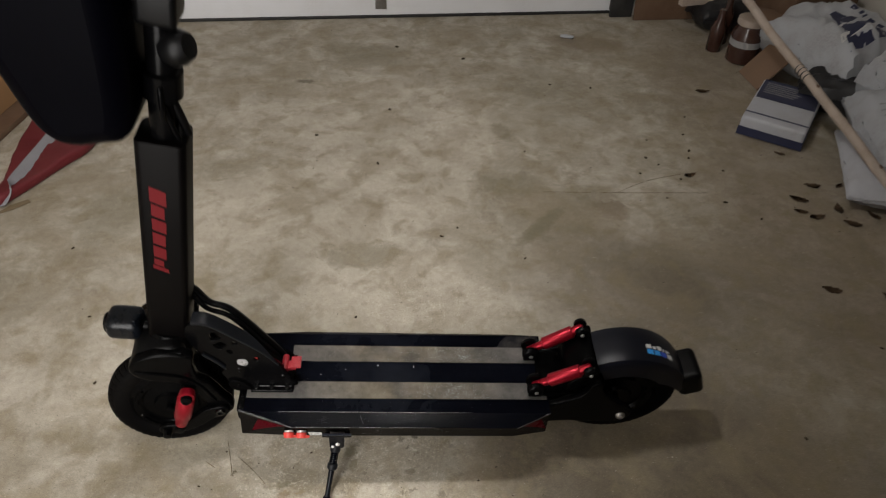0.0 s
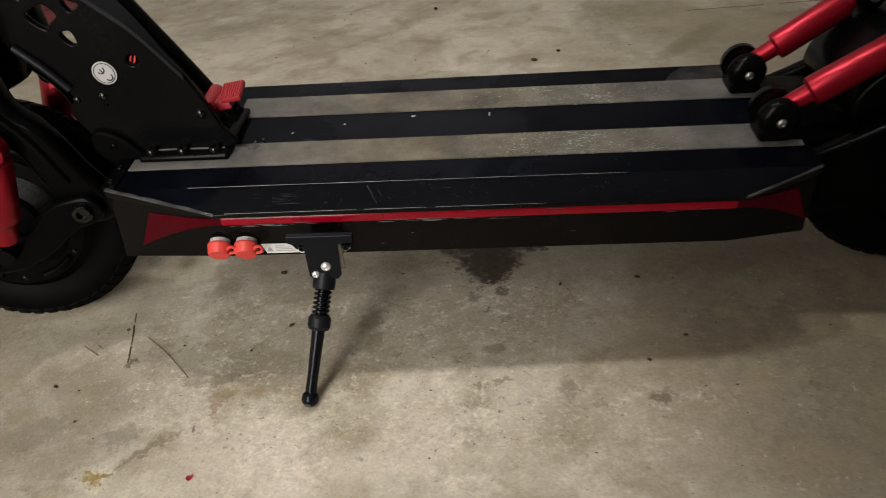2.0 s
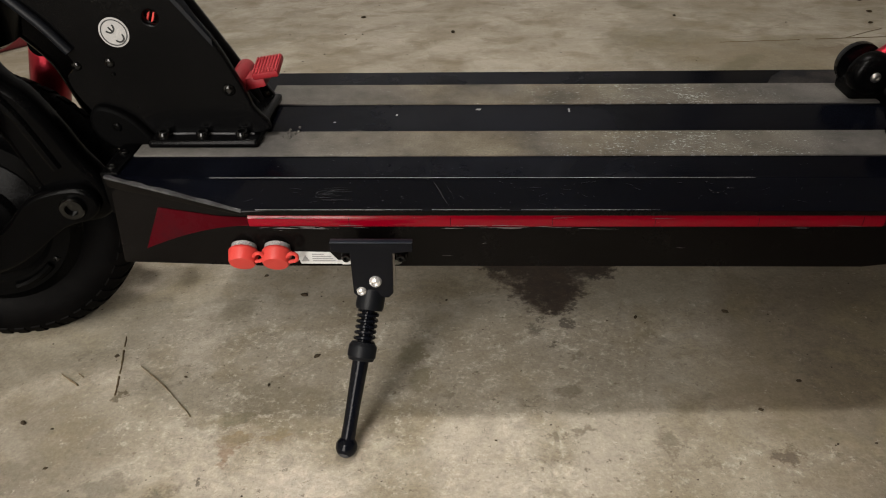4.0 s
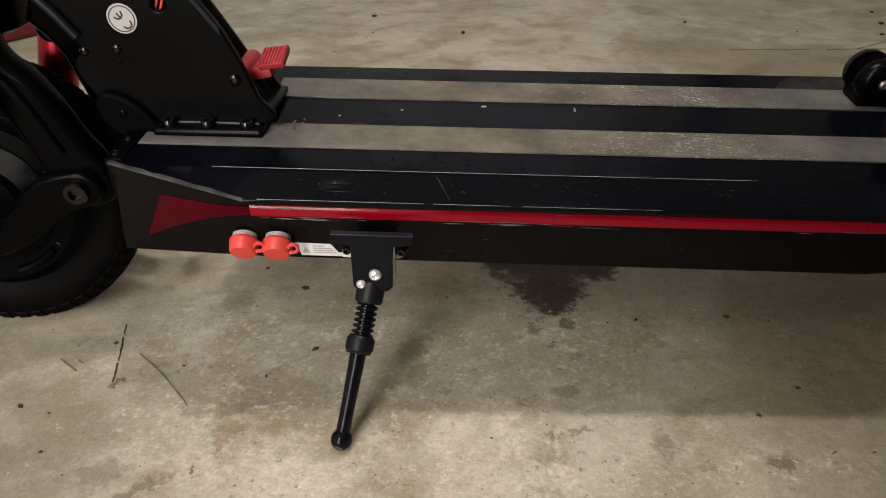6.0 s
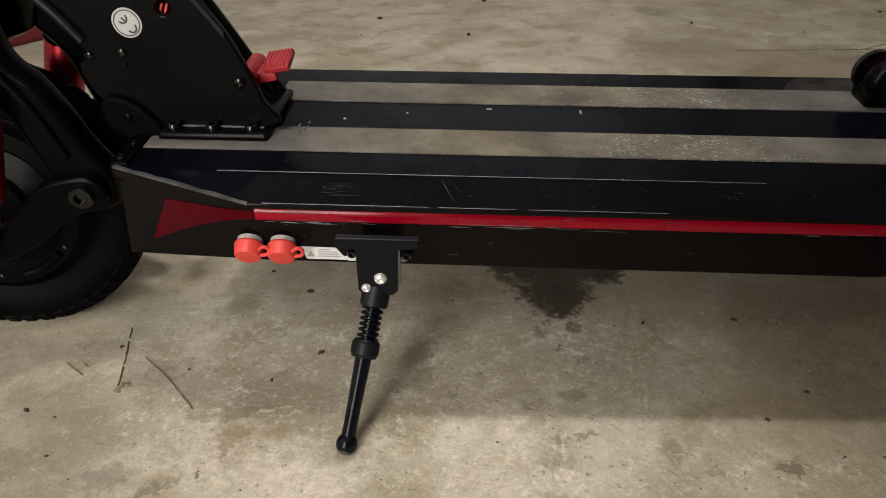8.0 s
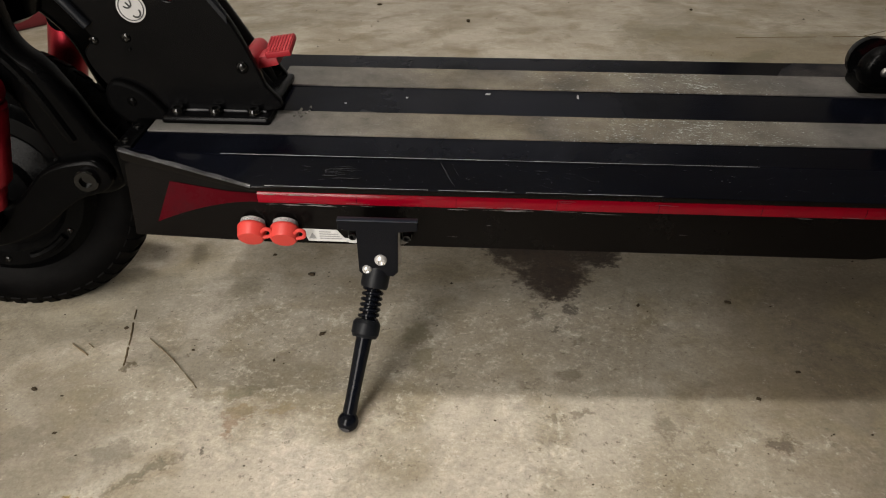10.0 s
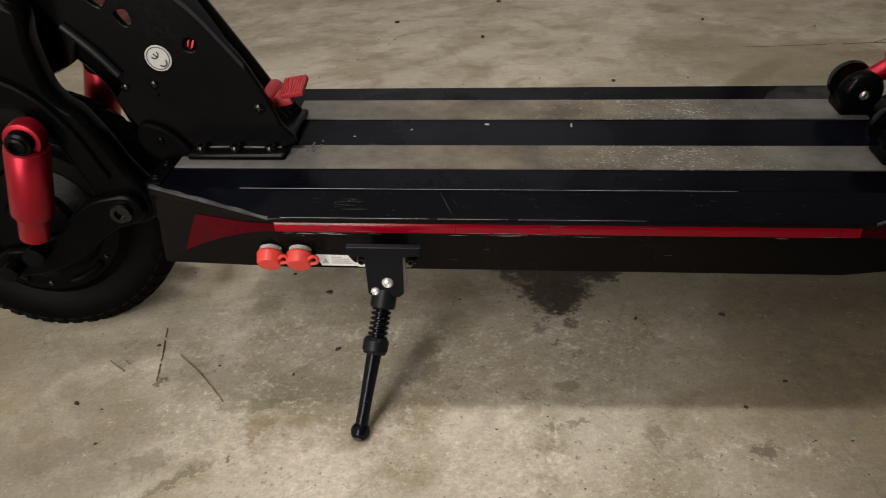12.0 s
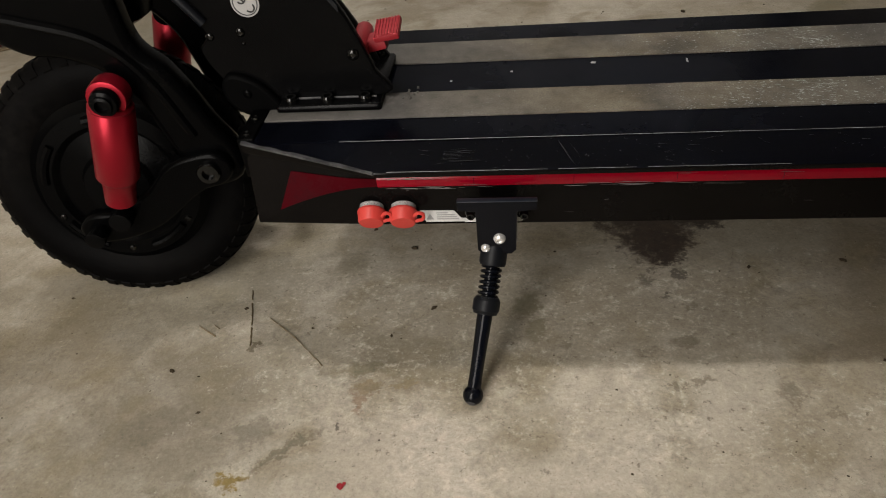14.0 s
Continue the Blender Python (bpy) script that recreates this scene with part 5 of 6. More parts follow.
def fender_shell():
    bm = bmesh.new()
    cx, cz = 0.335, 0.1360
    rows = []
    n = 40
    for k in range(n + 1):
        a = radians(118 - (118 - 16) * k / n)
        R = 0.1365 + 0.003 * math.sin(k / n * math.pi)
        ring = []
        for y, drop in ((-0.0440, 0.048), (-0.0440, 0.020), (-0.0425, 0.010), (-0.038, 0.0035), (-0.028, 0.0008), (-0.015, 0.0), (0.015, 0.0), (0.028, 0.0008), (0.038, 0.0035), (0.0425, 0.010), (0.0440, 0.020), (0.0440, 0.048)):
            narrow = 1 - 0.22 * max(0, (k / n - 0.45) / 0.55)
            r = R - drop * (1.0 if k / n < 0.75 else 1.0 - 0.6 * (k / n - 0.75) / 0.25)
            ring.append(bm.verts.new((cx + r * math.cos(a), y * narrow, cz + r * math.sin(a))))
        rows.append(ring)
    for p, q in zip(rows, rows[1:]):
        for i in range(len(p) - 1):
            bm.faces.new((p[i], p[i + 1], q[i + 1], q[i]))
    bmesh.ops.recalc_face_normals(bm, faces=bm.faces)
    bmesh.ops.solidify(bm, geom=bm.faces[:], thickness=0.0025)
    return bm


fender = part("fender", fender_shell(), FENDER, scooter, "matt blue-black rear mudguard with small sticker")


def on_fender(u, y, proud=0.0006):
    a = radians(u)
    R = 0.1393 + proud
    return Vector((0.335 + R * math.cos(a), y, 0.1360 + R * math.sin(a)))


def fender_patch(u0, u1, y0, y1):
    bm = bmesh.new()
    for a, b in zip(range(4), range(1, 5)):
        ua, ub = u0 + (u1 - u0) * a / 4, u0 + (u1 - u0) * b / 4
        bm.faces.new([bm.verts.new(on_fender(u, y)) for u, y in ((ua, y0), (ub, y0), (ub, y1), (ua, y1))])
    return bm


for k, mat in enumerate((BLUE_PRINT, BLUE_PRINT, DEEP_BLUE_PRINT, WHITE_PRINT)):
    part("sticker_square", fender_patch(78 - k * 6.2, 78 - k * 6.2 - 5.4, -0.024, -0.013), mat, fender)
for u0, u1, y0, y1 in ((78, 73.5, -0.011, -0.002), (72.5, 69, -0.011, -0.005), (68, 64, -0.011, -0.002), (63, 61, -0.011, -0.005), (60, 56, -0.011, -0.005)):
    part("sticker_bar", fender_patch(u0, u1, y0, y1), WHITE_PRINT, fender)
part("tail_lamp", box(-0.031, 0.031, -0.036, 0.036, -0.024, 0.024, 0.014, 5, m=Matrix.Translation((0.470, 0.0, 0.184)) @ Matrix.Rotation(radians(68), 4, "Y")), BLACK_PLASTIC, fender, "black tail lamp housing")

# kickstand
stand = part("kickstand", plate([[(-0.2257, 0.1360), (-0.2257, 0.1436), (-0.1730, 0.1436), (-0.1730, 0.1360), (-0.1862, 0.1345), (-0.1872, 0.1015), (-0.1905, 0.0978), (-0.2105, 0.0978), (-0.2137, 0.1015), (-0.2137, 0.1345)]], -0.1185, -0.1155, STAND_BLACK, 0.0006, "stand"), None, scooter, "glossy black kickstand with a coil spring")
# blue-grey flange edge, painted lighter for the light on its top
part("flange", box(-0.2257, -0.1730, -0.1192, -0.1150, 0.1430, 0.1440, 0.0004), FLANGE_LIT, stand, "blue-grey steel flange with its lit top painted in")
for x in (-0.2180, -0.1815):
    cap_bolt(on_side(x, 0.1240), (0, -1, 0), 0.0042, 0.006, BOLT_BLACK, stand)
    cap_bolt(on_side(x, 0.1240) - Vector((0, 0.0058, 0)), (0, -1, 0), 0.0030, 0.004, BOLT_BLACK, stand)
part("back_plate", box(-0.2130, -0.1862, -0.1065, -0.1035, 0.0985, 0.1300, 0.0008), STEEL, stand)
dome_bolt((-0.1984, -0.1185, 0.1119), (0, -1, 0), 0.0044, 0.0036, CHROME, stand, "bolt", "bright domed bolt")
dome_bolt((-0.2082, -0.1185, 0.1037), (0, -1, 0), 0.0034, 0.0030, CHROME, stand, "bolt", "bright domed bolt")
K0, K1 = Vector((-0.2020, -0.1105, 0.1000)), Vector((-0.2189, -0.1772, 0.0164))
kd = (K1 - K0).normalized()
KL = (K1 - K0).length
part("sleeve", lathe(((0.0, 0.0), (0.0, 0.0094), (0.0128, 0.0096), (0.0150, 0.0088), (0.0152, 0.0)), K0, K1, 24), BLACK_SATIN, stand)
part("rod", rod(K0 + kd * 0.014, K0 + kd * 0.040, 0.0044), STAND_BLACK, stand)
side = kd.cross(Vector((1, 0, 0))).normalized()
other = kd.cross(side)
coil = [K0 + kd * (0.0150 + 0.0230 * k / 72) + 0.0064 * (side * math.cos(k * math.tau / 12) + other * math.sin(k * math.tau / 12)) for k in range(73)]
part("spring", hose(coil, 0.0013, 6, 1), STAND_BLACK, stand, "black coil spring")
part("stop_ring", lathe(((0.0372, 0.0), (0.0372, 0.0078), (0.0392, 0.0092), (0.0400, 0.0096), (0.0470, 0.0096), (0.0478, 0.0089), (0.0495, 0.0084), (0.0495, 0.0)), K0, K1, 24), BLACK_SATIN, stand)
ball = [(KL - 0.0074 * math.cos(a * math.pi / 9), 0.0074 * math.sin(a * math.pi / 9)) for a in range(2, 9)]
part("leg", lathe([(0.047, 0.0), (0.047, 0.0056), (0.054, 0.0055), (KL - 0.026, 0.0048), (KL - 0.0135, 0.0047), (KL - 0.0088, 0.0049)] + ball + [(KL + 0.0074, 0.0)], K0, K1, 24), STAND_BLACK, stand, "glossy leg with a rounded foot")
tip_way = Vector((-0.20, -0.90, -0.30)).normalized()
# small pale cap on the front of the ball foot
part("pale_foot_tip", lathe([(0.0064, 0.0036), (0.0070, 0.0026), (0.0074, 0.0014), (0.00755, 0.0)], K1, K1 + tip_way, 16), SCUFF, stand, "pale tip of the foot")

# storage bag hung in front of the stem
BAG = [(-0.430, 0.756), (-0.470, 0.738), (-0.505, 0.734), (-0.530, 0.746), (-0.547, 0.778), (-0.566, 0.860), (-0.592, 0.960), (-0.600, 1.040), (-0.585, 1.070), (-0.420, 1.070), (-0.405, 1.000), (-0.412, 0.860)]
bag = part("storage_bag", plate([BAG], -0.075, 0.080, BAG_CLOTH, 0.028, "bag", (0,)), None, None)
bag.matrix_world = LEANING
tagged(bag, "black hard-shell storage bag hung on the scooter stem", "bag")

# ---------------- clutter along the side wall ----------------
def put(ob, m, label, category, group="", kind=""):
    ob.matrix_world = m
    return tagged(ob, label, category, group, kind)


# pole lying over the sacks, bound with twine
P0, P1 = Vector((1.355, 0.55, 0.045)), Vector((1.085, 1.86, 0.365))
pd = (P1 - P0).normalized()
line = [P0 + (P1 - P0) * k / 10 + Vector((0.004 * math.sin(k * 1.9), 0, 0.004 * math.cos(k * 2.3))) for k in range(11)]
pole_ob = put(part("wooden_pole", hose(line, 0.0150, 12, 3), WOOD, None), Matrix(), "long weathered wooden pole lying over the sacks", "pole")
for k in range(4):
    c = P0 + (P1 - P0) * (0.49 + 0.012 * k)
    part("twine", hose([c + 0.0166 * (Vector((0, 0, 1)) * math.cos(a * 0.7) + pd.cross(Vector((0, 0, 1))).normalized() * math.sin(a * 0.7)) for a in range(10)], 0.002, 6, 2), GRIP, pole_ob, "grey twine binding")
for f in (0.10, 0.19, 0.27, 0.45):
    c = P0 + (P1 - P0) * f
    part("knot", box(-0.004, 0.004, -0.008, 0.008, 0.0125, 0.0160, 0.001, m=Matrix.Translation(c)), DARK_WOOD, pole_ob)

sack = put(part("blue_grey_sack", box(-0.104, 0.104, -0.170, 0.170, 0.0, 0.070, 0.012, 3), PAPER_GREY, None), pose(1.223, 1.266, 0, 0, 0, -33.6), "flat square grey and navy paper sack on the floor", "sack")
part("panel", slab(((-0.098, 0.000, 0.0702), (0.098, 0.000, 0.0702), (0.098, 0.160, 0.0702), (-0.098, 0.160, 0.0702)), 0.001), NAVY, sack, "navy printed panel")
part("stripe", slab(((-0.102, -0.1280, 0.0702), (0.102, -0.1280, 0.0702), (0.102, -0.1200, 0.0702), (-0.102, -0.1200, 0.0702)), 0.0008), NAVY, sack)
part("base_band", box(-0.1055, 0.1055, -0.1715, -0.1690, 0.004, 0.034), NAVY, sack)
part("end_flap", box(0.1030, 0.1055, -0.168, 0.165, 0.006, 0.060), NAVY, sack)
for k in range(6):
    part("print_line", slab(((-0.085, 0.050 + k * 0.016, 0.0714), (0.02 + 0.01 * (k % 3), 0.050 + k * 0.016, 0.0714), (0.02 + 0.01 * (k % 3), 0.055 + k * 0.016, 0.0714), (-0.085, 0.055 + k * 0.016, 0.0714)), 0.0004), GREY_PRINT, sack)

def drape(name, sack, rows, mat, label=""):
    """A print laid on a sack's top: rows are (y, x0, x1) across it."""
    tree_bm = bmesh.new()
    tree_bm.from_mesh(sack.data)
    tree = BVHTree.FromBMesh(tree_bm)
    tree_bm.free()
    bm = bmesh.new()
    grid = []
    for y, x0, x1 in rows:
        line = []
        for k in range(9):
            x = x0 + (x1 - x0) * k / 8
            place = tree.ray_cast(Vector((x, y, 1)), Vector((0, 0, -1)))[0]
            line.append(bm.verts.new((x, y, (place.z if place else 0.1) + 0.002)))
        grid.append(line)
    for a, b in zip(grid, grid[1:]):
        for k in range(8):
            bm.faces.new((a[k], a[k + 1], b[k + 1], b[k]))
    part(name, bm, mat, sack, label)


sack = put(part("white_sack", lumpy(0.36, 0.42, 0.26, 1, 0.26, 22), PAPER_WHITE, None), pose(1.53, 1.61, 0, 0, 0, 24), "lumpy white paper sack with navy triangle print", "sack")
drape("print", sack, [(-0.17 + 0.03 * k, -0.15 + 0.016 * k, 0.06 - 0.010 * k) for k in range(8)], NAVY, "navy triangle print")
drape("print_bar", sack, [(-0.06, -0.10, -0.04), (-0.04, -0.09, -0.04)], WHITE_PRINT)
drape("print_bar", sack, [(-0.12, -0.14, -0.01), (-0.095, -0.13, -0.01)], WHITE_PRINT)
for k in range(4):
    drape("print_bar", sack, [(-0.12 + k * 0.04, 0.04, 0.062), (-0.095 + k * 0.04, 0.04, 0.062)], NAVY)
sack = put(part("paper_sack", lumpy(0.34, 0.46, 0.19, 2, 0.20, 20), PAPER_WHITE, None), pose(1.535, 1.00, 0, 0, 0, -12), "torn white paper sack with faint printed lines", "sack")
for k in range(8):
    drape("print_line", sack, [(-0.16 + k * 0.030, -0.13, 0.02), (-0.153 + k * 0.030, -0.13, 0.02)], GREY_PRINT)
put(part("paper_sack", lumpy(0.20, 0.40, 0.10, 3, 0.2, 16), PAPER_GREY, None), pose(1.37, 0.90, 0, 0, 0, -20), "dusty grey paper sack lying half empty", "sack")
# dark lump placed to fill the dark gap between the sacks
put(part("dark_lump", lumpy(0.30, 0.17, 0.13, 8, 0.34, 18), DARK_FILLER, None), pose(1.475, 1.355, 0, 0, 0, -28), "crumpled dark lump put in the dark gap among the paper sacks", "sack")
put(part("crumpled_sheet", lumpy(0.16, 0.22, 0.24, 5, 0.50, 20), PAPER_WHITE, None), pose(1.555, 1.235, 0.05, 10, 0, 30), "crumpled white plastic sheet on the sacks", "plastic sheet")
put(part("cardboard_piece", slab(((1.222, 1.655, 0.0), (1.236, 1.500, 0.0), (1.345, 1.525, 0.115), (1.330, 1.680, 0.115)), 0.006), SCRAP_CARD, None), Matrix(), "scrap of brown cardboard leaning on the sacks", "cardboard")

jar = put(part("jar", lathe(((0, 0.0), (0, 0.054), (0.006, 0.060), (0.120, 0.060), (0.138, 0.050), (0.150, 0.047), (0.156, 0.047)), (0, 0, 0), (0, 0, 1), 32), JAR_GLASS, None), pose(1.262, 1.765, 0), "squat brown jar with a pale lid", "jar")
part("lid", lathe(((0.152, 0.0), (0.152, 0.052), (0.176, 0.052), (0.179, 0.048), (0.179, 0)), (0, 0, 0), (0, 0, 1), 32), WOOD, jar, "pale screw lid")
part("label", lathe(((0.070, 0.0602), (0.070, 0.0608), (0.095, 0.0608), (0.095, 0.0602)), (0, 0, 0), (0, 0, 1), 32), GREY_PRINT, jar, "grey paper band")
put(part("bottle", lathe(((0, 0), (0, 0.028), (0.004, 0.030), (0.10, 0.030), (0.13, 0.016), (0.17, 0.013), (0.172, 0)), (0, 0, 0), (0, 0, 1), 24), JAR_GLASS, None), pose(1.180, 1.86, 0), "brown glass bottle standing on the floor", "bottle")
put(part("bottle", lathe(((0, 0), (0, 0.026), (0.004, 0.028), (0.12, 0.028), (0.15, 0.014), (0.19, 0.012), (0.192, 0)), (0, 0, 0), (0, 0, 1), 24), JAR_GLASS, None), pose(1.235, 1.94, 0), "taller brown glass bottle behind the jar", "bottle")
# dark box and heap put in to cover the bright wall here
put(part("dark_box", box(-0.15, 0.15, -0.12, 0.12, 0, 0.24, 0.006), DARK_WOOD, None), pose(1.56, 1.97, 0, 0, 0, 14), "dark box added to cover the bright wall behind the sacks", "crate")
put(part("dark_heap", lumpy(0.30, 0.16, 0.14, 11, 0.3, 16), DARK_FILLER, None), pose(1.30, 2.09, 0, 0, 0, 8), "dark crumpled heap added to cover the bottom of the wall", "tarp")
# dark panel put in to darken the pale wall beside the door
put(part("dark_wall_panel", box(-0.17, 0.17, -0.009, 0.009, 0, 0.42, 0.003), DARK_WOOD, None), GARAGE @ pose(1.30, Y1 - 0.085, 0, -7, 0, 0), "dark panel added against the wall to darken it", "plywood")
put(part("cardboard_box", box(-0.09, 0.09, -0.07, 0.07, 0, 0.15, 0.004), SCRAP_CARD, None), pose(1.40, 1.86, 0, 0, 0, -24), "small worn cardboard box behind the sacks", "cardboard box")
put(part("timber_offcut", box(-0.016, 0.016, -0.13, 0.13, 0, 0.03, 0.004), WOOD, None), pose(1.19, 2.075, 0.115, 0, 0, -74), "pale timber offcut lying on the dark heap", "timber")
put(part("paper_scrap", lumpy(0.055, 0.022, 0.012, 6, 0.5, 8), PAPER_WHITE, None), pose(0.585, 1.955, 0, 0, 0, -15), "pale crumpled scrap of paper on the floor", "paper scrap")

# cardboard box and red bag on the other side
carton = put(part("carton", box(-0.28, 0.28, -0.40, 0.40, 0.02, 0.42, 0.004), CARDBOARD, None), pose(-1.68, 1.35, 0, 0, 0, -7), "large brown cardboard carton on a board", "carton")
part("flap_seam", box(0.2805, 0.2820, -0.395, 0.395, 0.400, 0.412), DARK_WOOD, carton)
put(part("board", box(-0.345, 0.345, -0.48, 0.48, 0, 0.019, 0.003), DARK_WOOD, None), pose(-1.68, 1.35, 0, 0, 0, -7), "dark worn board under the carton", "board")
RB = [(-1.222, 0.735), (-1.185, 0.77), (-1.116, 0.92), (-1.065, 1.03), (-1.070, 1.20), (-1.095, 1.40), (-1.015, 1.61), (-1.10, 1.655), (-1.215, 1.66), (-1.285, 1.45), (-1.300, 1.15), (-1.262, 0.92)]
bm = bmesh.new()
bm.from_mesh(plate([RB], -0.03, 0.0, RED_CLOTH, 0.010, "red_bag", (0,)))
bmesh.ops.triangulate(bm, faces=bm.faces[:])
bmesh.ops.subdivide_edges(bm, edges=[e for e in bm.edges if e.calc_length() > 0.05], cuts=3)
bm.transform(Matrix.Rotation(radians(-90), 4, "X"))
for v in bm.verts:
    if v.co.z > 0.015:
        v.co.z += 0.008 * noise.noise(v.co * 14) + 0.004 * noise.noise(v.co * 40)
red = put(part("red_bag", bm, RED_CLOTH, None), Matrix(), "flat red nylon bag with a grey stripe on the floor", "bag")
part("stripe", hose([(-1.205, 0.725, 0.008), (-1.200, 0.80, 0.032), (-1.196, 0.92, 0.0345), (-1.190, 1.06, 0.0345), (-1.192, 1.20, 0.034)], 0.017, 10, 6, squash=0.12), GREY_CLOTH, red, "grey sewn stripe")
part("strap_end", slab(((-1.215, 0.690, 0.001), (-1.175, 0.715, 0.001), (-1.138, 0.748, 0.004), (-1.150, 0.760, 0.004), (-1.190, 0.735, 0.001)), 0.002), TWIG, red, "olive strap end")

# dry leaves
def leaf_mesh(L, W, curl, seed):
    bm = bmesh.new()
    r = random.Random(seed)
    n = 8
    rows = []
    for i in range(n + 1):
        t = i / n
        w = W * math.sin(math.pi * t ** 0.8) * (1 + 0.25 * r.uniform(-1, 1)) + 0.0004
        z = curl * (t - 0.5) ** 2 * 4
        rows.append([bm.verts.new((L * (t - 0.5), -w, z + curl * 0.7 + 0.002 * r.random())), bm.verts.new((L * (t - 0.5), 0, z + 0.0008)), bm.verts.new((L * (t - 0.5), w, z + curl * 0.5 + 0.002 * r.random()))])
    for p, q in zip(rows, rows[1:]):
        for k in range(2):
            bm.faces.new((p[k], q[k], q[k + 1], p[k + 1]))
    bmesh.ops.solidify(bm, geom=bm.faces[:], thickness=0.0006)
    low = min(v.co.z for v in bm.verts)
    for v in bm.verts:
        v.co.z -= low
    return finish(bm, "dry_leaf", LEAF)


LEAVES = [(1.172, 0.870, 0.050, 170), (1.099, 0.798, 0.055, 150), (1.202, 0.752, 0.050, 80), (1.119, 0.711, 0.052, 10), (1.081, 0.737, 0.040, 160), (1.209, 0.680, 0.050, 150), (1.293, 0.720, 0.045, 120), (1.258, 0.871, 0.035, 40), (1.02, 1.485, 0.055, 0), (1.143, 1.055, 0.035, 150), (1.02, 0.40, 0.05, 160), (1.16, 0.36, 0.06, 120), (0.805, 0.923, 0.045, 20)]
kinds = [leaf_mesh(1.0, 0.24, 0.09, k) for k in range(3)]
for k, (x, y, L, a) in enumerate(LEAVES):
    ob = new("dry_leaf", kinds[k % 3])
    ob.matrix_world = pose(x, y, 0.0, 0, 0, a) @ Matrix.Diagonal((L, L, L, 1))
    tagged(ob, "curled dry brown leaf on the concrete", "leaf", "dry leaves on the floor")

# crumbs, twigs and grit on the floor
SPECKS = [(-0.285, 0.011, 0.0042), (-0.257, -0.077, 0.0034), (-0.288, -0.111, 0.0020), (-0.461, -0.150, 0.0034), (-0.436, -0.156, 0.0016), (-0.194, 0.30, 0.0055), (-0.17, 0.97, 0.008), (0.082, -0.024, 0.0036), (0.109, -0.112, 0.0026), (0.006, -0.030, 0.0026), (0.065, 0.648, 0.006), (0.02, 0.61, 0.007), (0.135, 1.73, 0.010),
          (-0.74, 0.10, 0.0055), (-0.42, 0.20, 0.004), (0.65, 0.93, 0.006), (0.72, 0.98, 0.006), (0.77, 0.90, 0.007), (0.69, 1.02, 0.008), (0.87, 0.78, 0.008), (0.95, 0.70, 0.006), (0.60, 1.50, 0.008), (0.45, 1.52, 0.007), (-0.13, 1.83, 0.010), (0.24, 0.52, 0.005),
          (0.76, -0.05, 0.005), (1.05, 0.20, 0.006), (-0.82, 0.30, 0.005), (-0.95, 0.55, 0.006), (0.30, 1.05, 0.006), (-0.143, 1.313, 0.008), (-0.378, 1.136, 0.007), (0.844, 1.066, 0.008), (0.72, 1.13, 0.006), (0.895, 1.289, 0.006), (0.855, 1.169, 0.006), (0.83, 1.02, 0.007), (0.92, 0.95, 0.006), (0.70, 0.80, 0.005)]
for k, (x, y, r) in enumerate(SPECKS):
    bm = bmesh.new()
    bmesh.ops.create_icosphere(bm, subdivisions=2, radius=1)
    for v in bm.verts:
        v.co *= 1 + 0.45 * noise.noise(v.co * 1.4 + Vector((k * 2.1, 0, 0)))
    bm.transform(Matrix.Diagonal((r * 0.85, r * 0.5, r * 0.3, 1)))
    low = min(v.co.z for v in bm.verts)
    bm.transform(Matrix.Translation((0, 0, -low)))
    ob = part("crumb", bm, CRUMB, None)
    ob.matrix_world = pose(x, y, 0, 0, 0, k * 47)
    tagged(ob, "small dark crumb of dirt on the concrete", "dirt crumb", "crumbs on the floor")
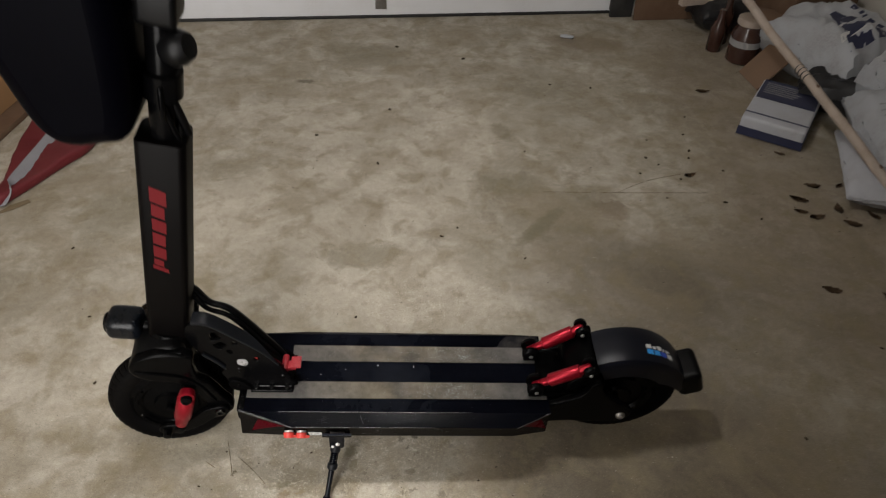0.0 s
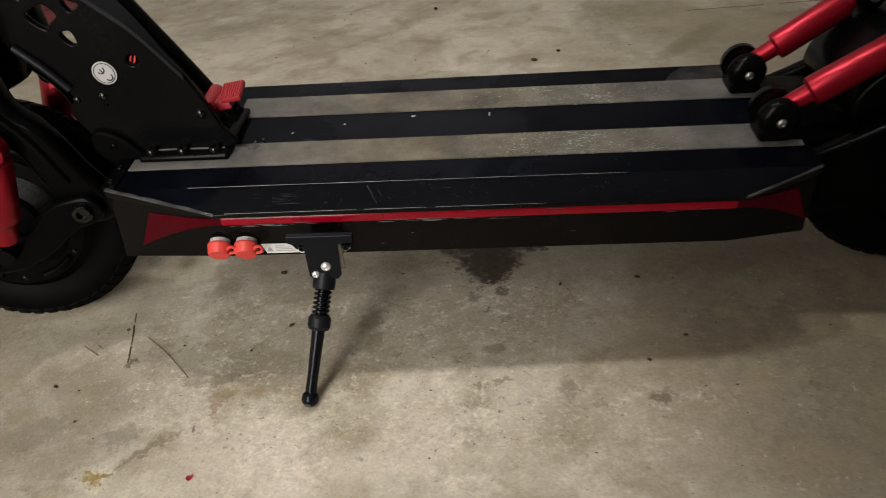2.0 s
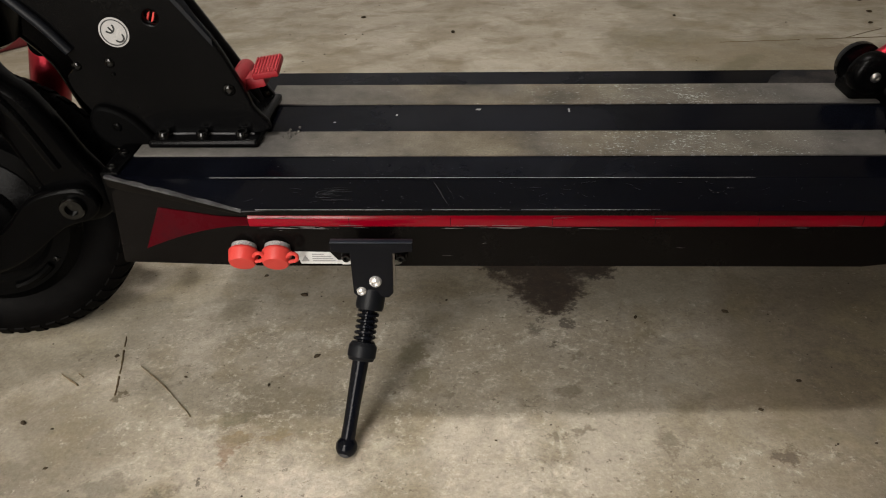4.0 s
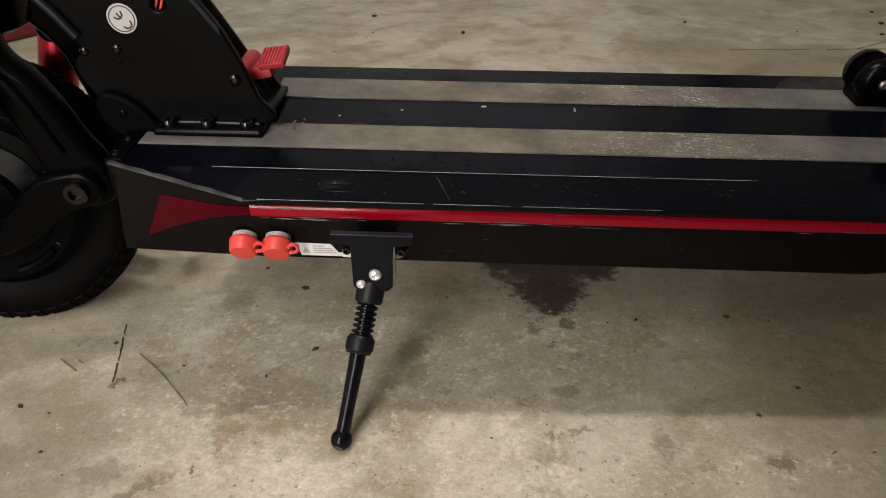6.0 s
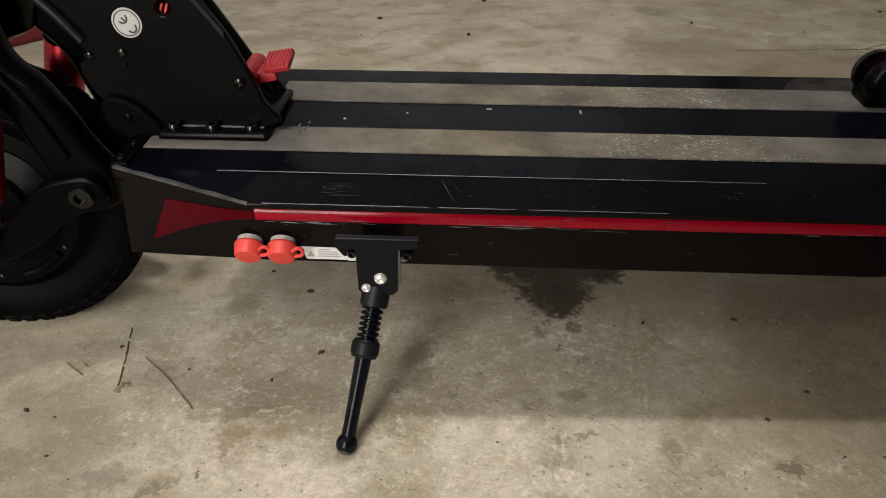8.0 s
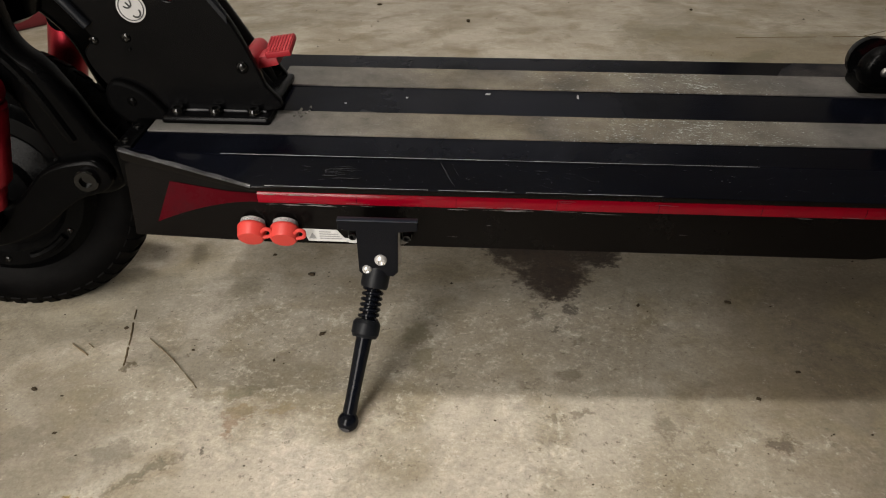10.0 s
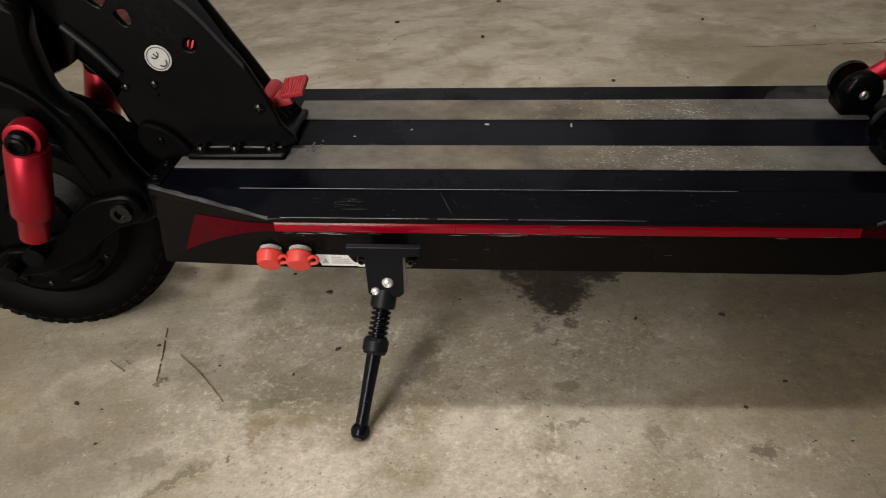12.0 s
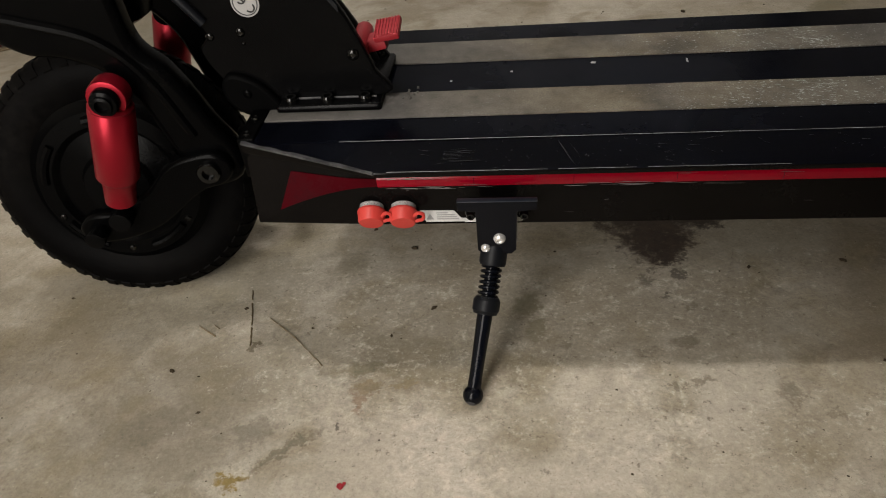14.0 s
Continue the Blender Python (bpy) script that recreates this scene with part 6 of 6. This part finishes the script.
# twigs: broken brown stalks
for pts, r, bits in ((((-0.459, -0.096), (-0.449, -0.103), (-0.440, -0.109)), 0.0016, 2), (((-0.446, -0.095), (-0.439, -0.100)), 0.0012, 1), (((-0.427, -0.048), (-0.413, -0.092), (-0.404, -0.124)), 0.0011, 5), (((-0.398, -0.087), (-0.378, -0.104), (-0.365, -0.116), (-0.338, -0.144)), 0.0012, 6),
                     (((0.33, 0.827), (0.60, 0.826), (0.72, 0.828), (0.845, 0.829)), 0.0010, 5), (((0.56, 0.83), (0.66, 0.89), (0.78, 0.93)), 0.0012, 2)):
    way = smooth_line([(x, y, r * 0.4) for x, y in pts], 10)
    twig = new("twig")
    tagged(twig, "thin brown broken twig lying on the concrete", "twig", "twigs on the floor")
    cut = [round(k * (len(way) - 1) / bits) for k in range(bits + 1)]
    for k, (a, b) in enumerate(zip(cut, cut[1:])):
        piece = way[a:b + (1 if k % 2 else 0)]
        if len(piece) > 2:
            part("stalk", hose([p + Vector((0.0002 * math.sin(k * 3.1 + i * 1.7), 0.0002 * math.cos(k * 2.3 + i * 2.1), 0)) for i, p in enumerate(piece)], r * (0.7 + 0.3 * (k % 2)), 6, 2, squash=0.4), TWIG, twig)
petal = leaf_mesh(0.0065, 0.0020, 0.0008, 9)
petal.materials.clear(), petal.materials.append(PETAL)
ob = new("red_flake", petal)
ob.matrix_world = pose(-0.298, -0.254, 0, 0, 0, 30)
tagged(ob, "tiny red flake lying on the concrete", "flake")
rng = random.Random(3)
bm = bmesh.new()
for k in range(1000):
    near = k % 2
    x, y = (rng.uniform(-0.65, 0.3), rng.uniform(-0.4, 0.15)) if near else (rng.uniform(-1.4, 1.4), rng.uniform(-0.2, 2.1))
    r = abs(rng.gauss(0, 0.0004 if near else 0.0011)) + 0.0002
    a = rng.uniform(0, 3)
    c, s = math.cos(a) * r, math.sin(a) * r
    base = [bm.verts.new((x + u, y + v, 0.0)) for u, v in ((c, s), (-s, c * 0.6), (-c, -s), (s, -c * 0.6))]
    tip = bm.verts.new((x, y, r * 0.7))
    for i in range(4):
        bm.faces.new((base[i], base[(i + 1) % 4], tip))
tagged(part("floor_grit", bm, CRUMB, None), "fine dark grit scattered on the concrete floor", "grit", "", "stuff")
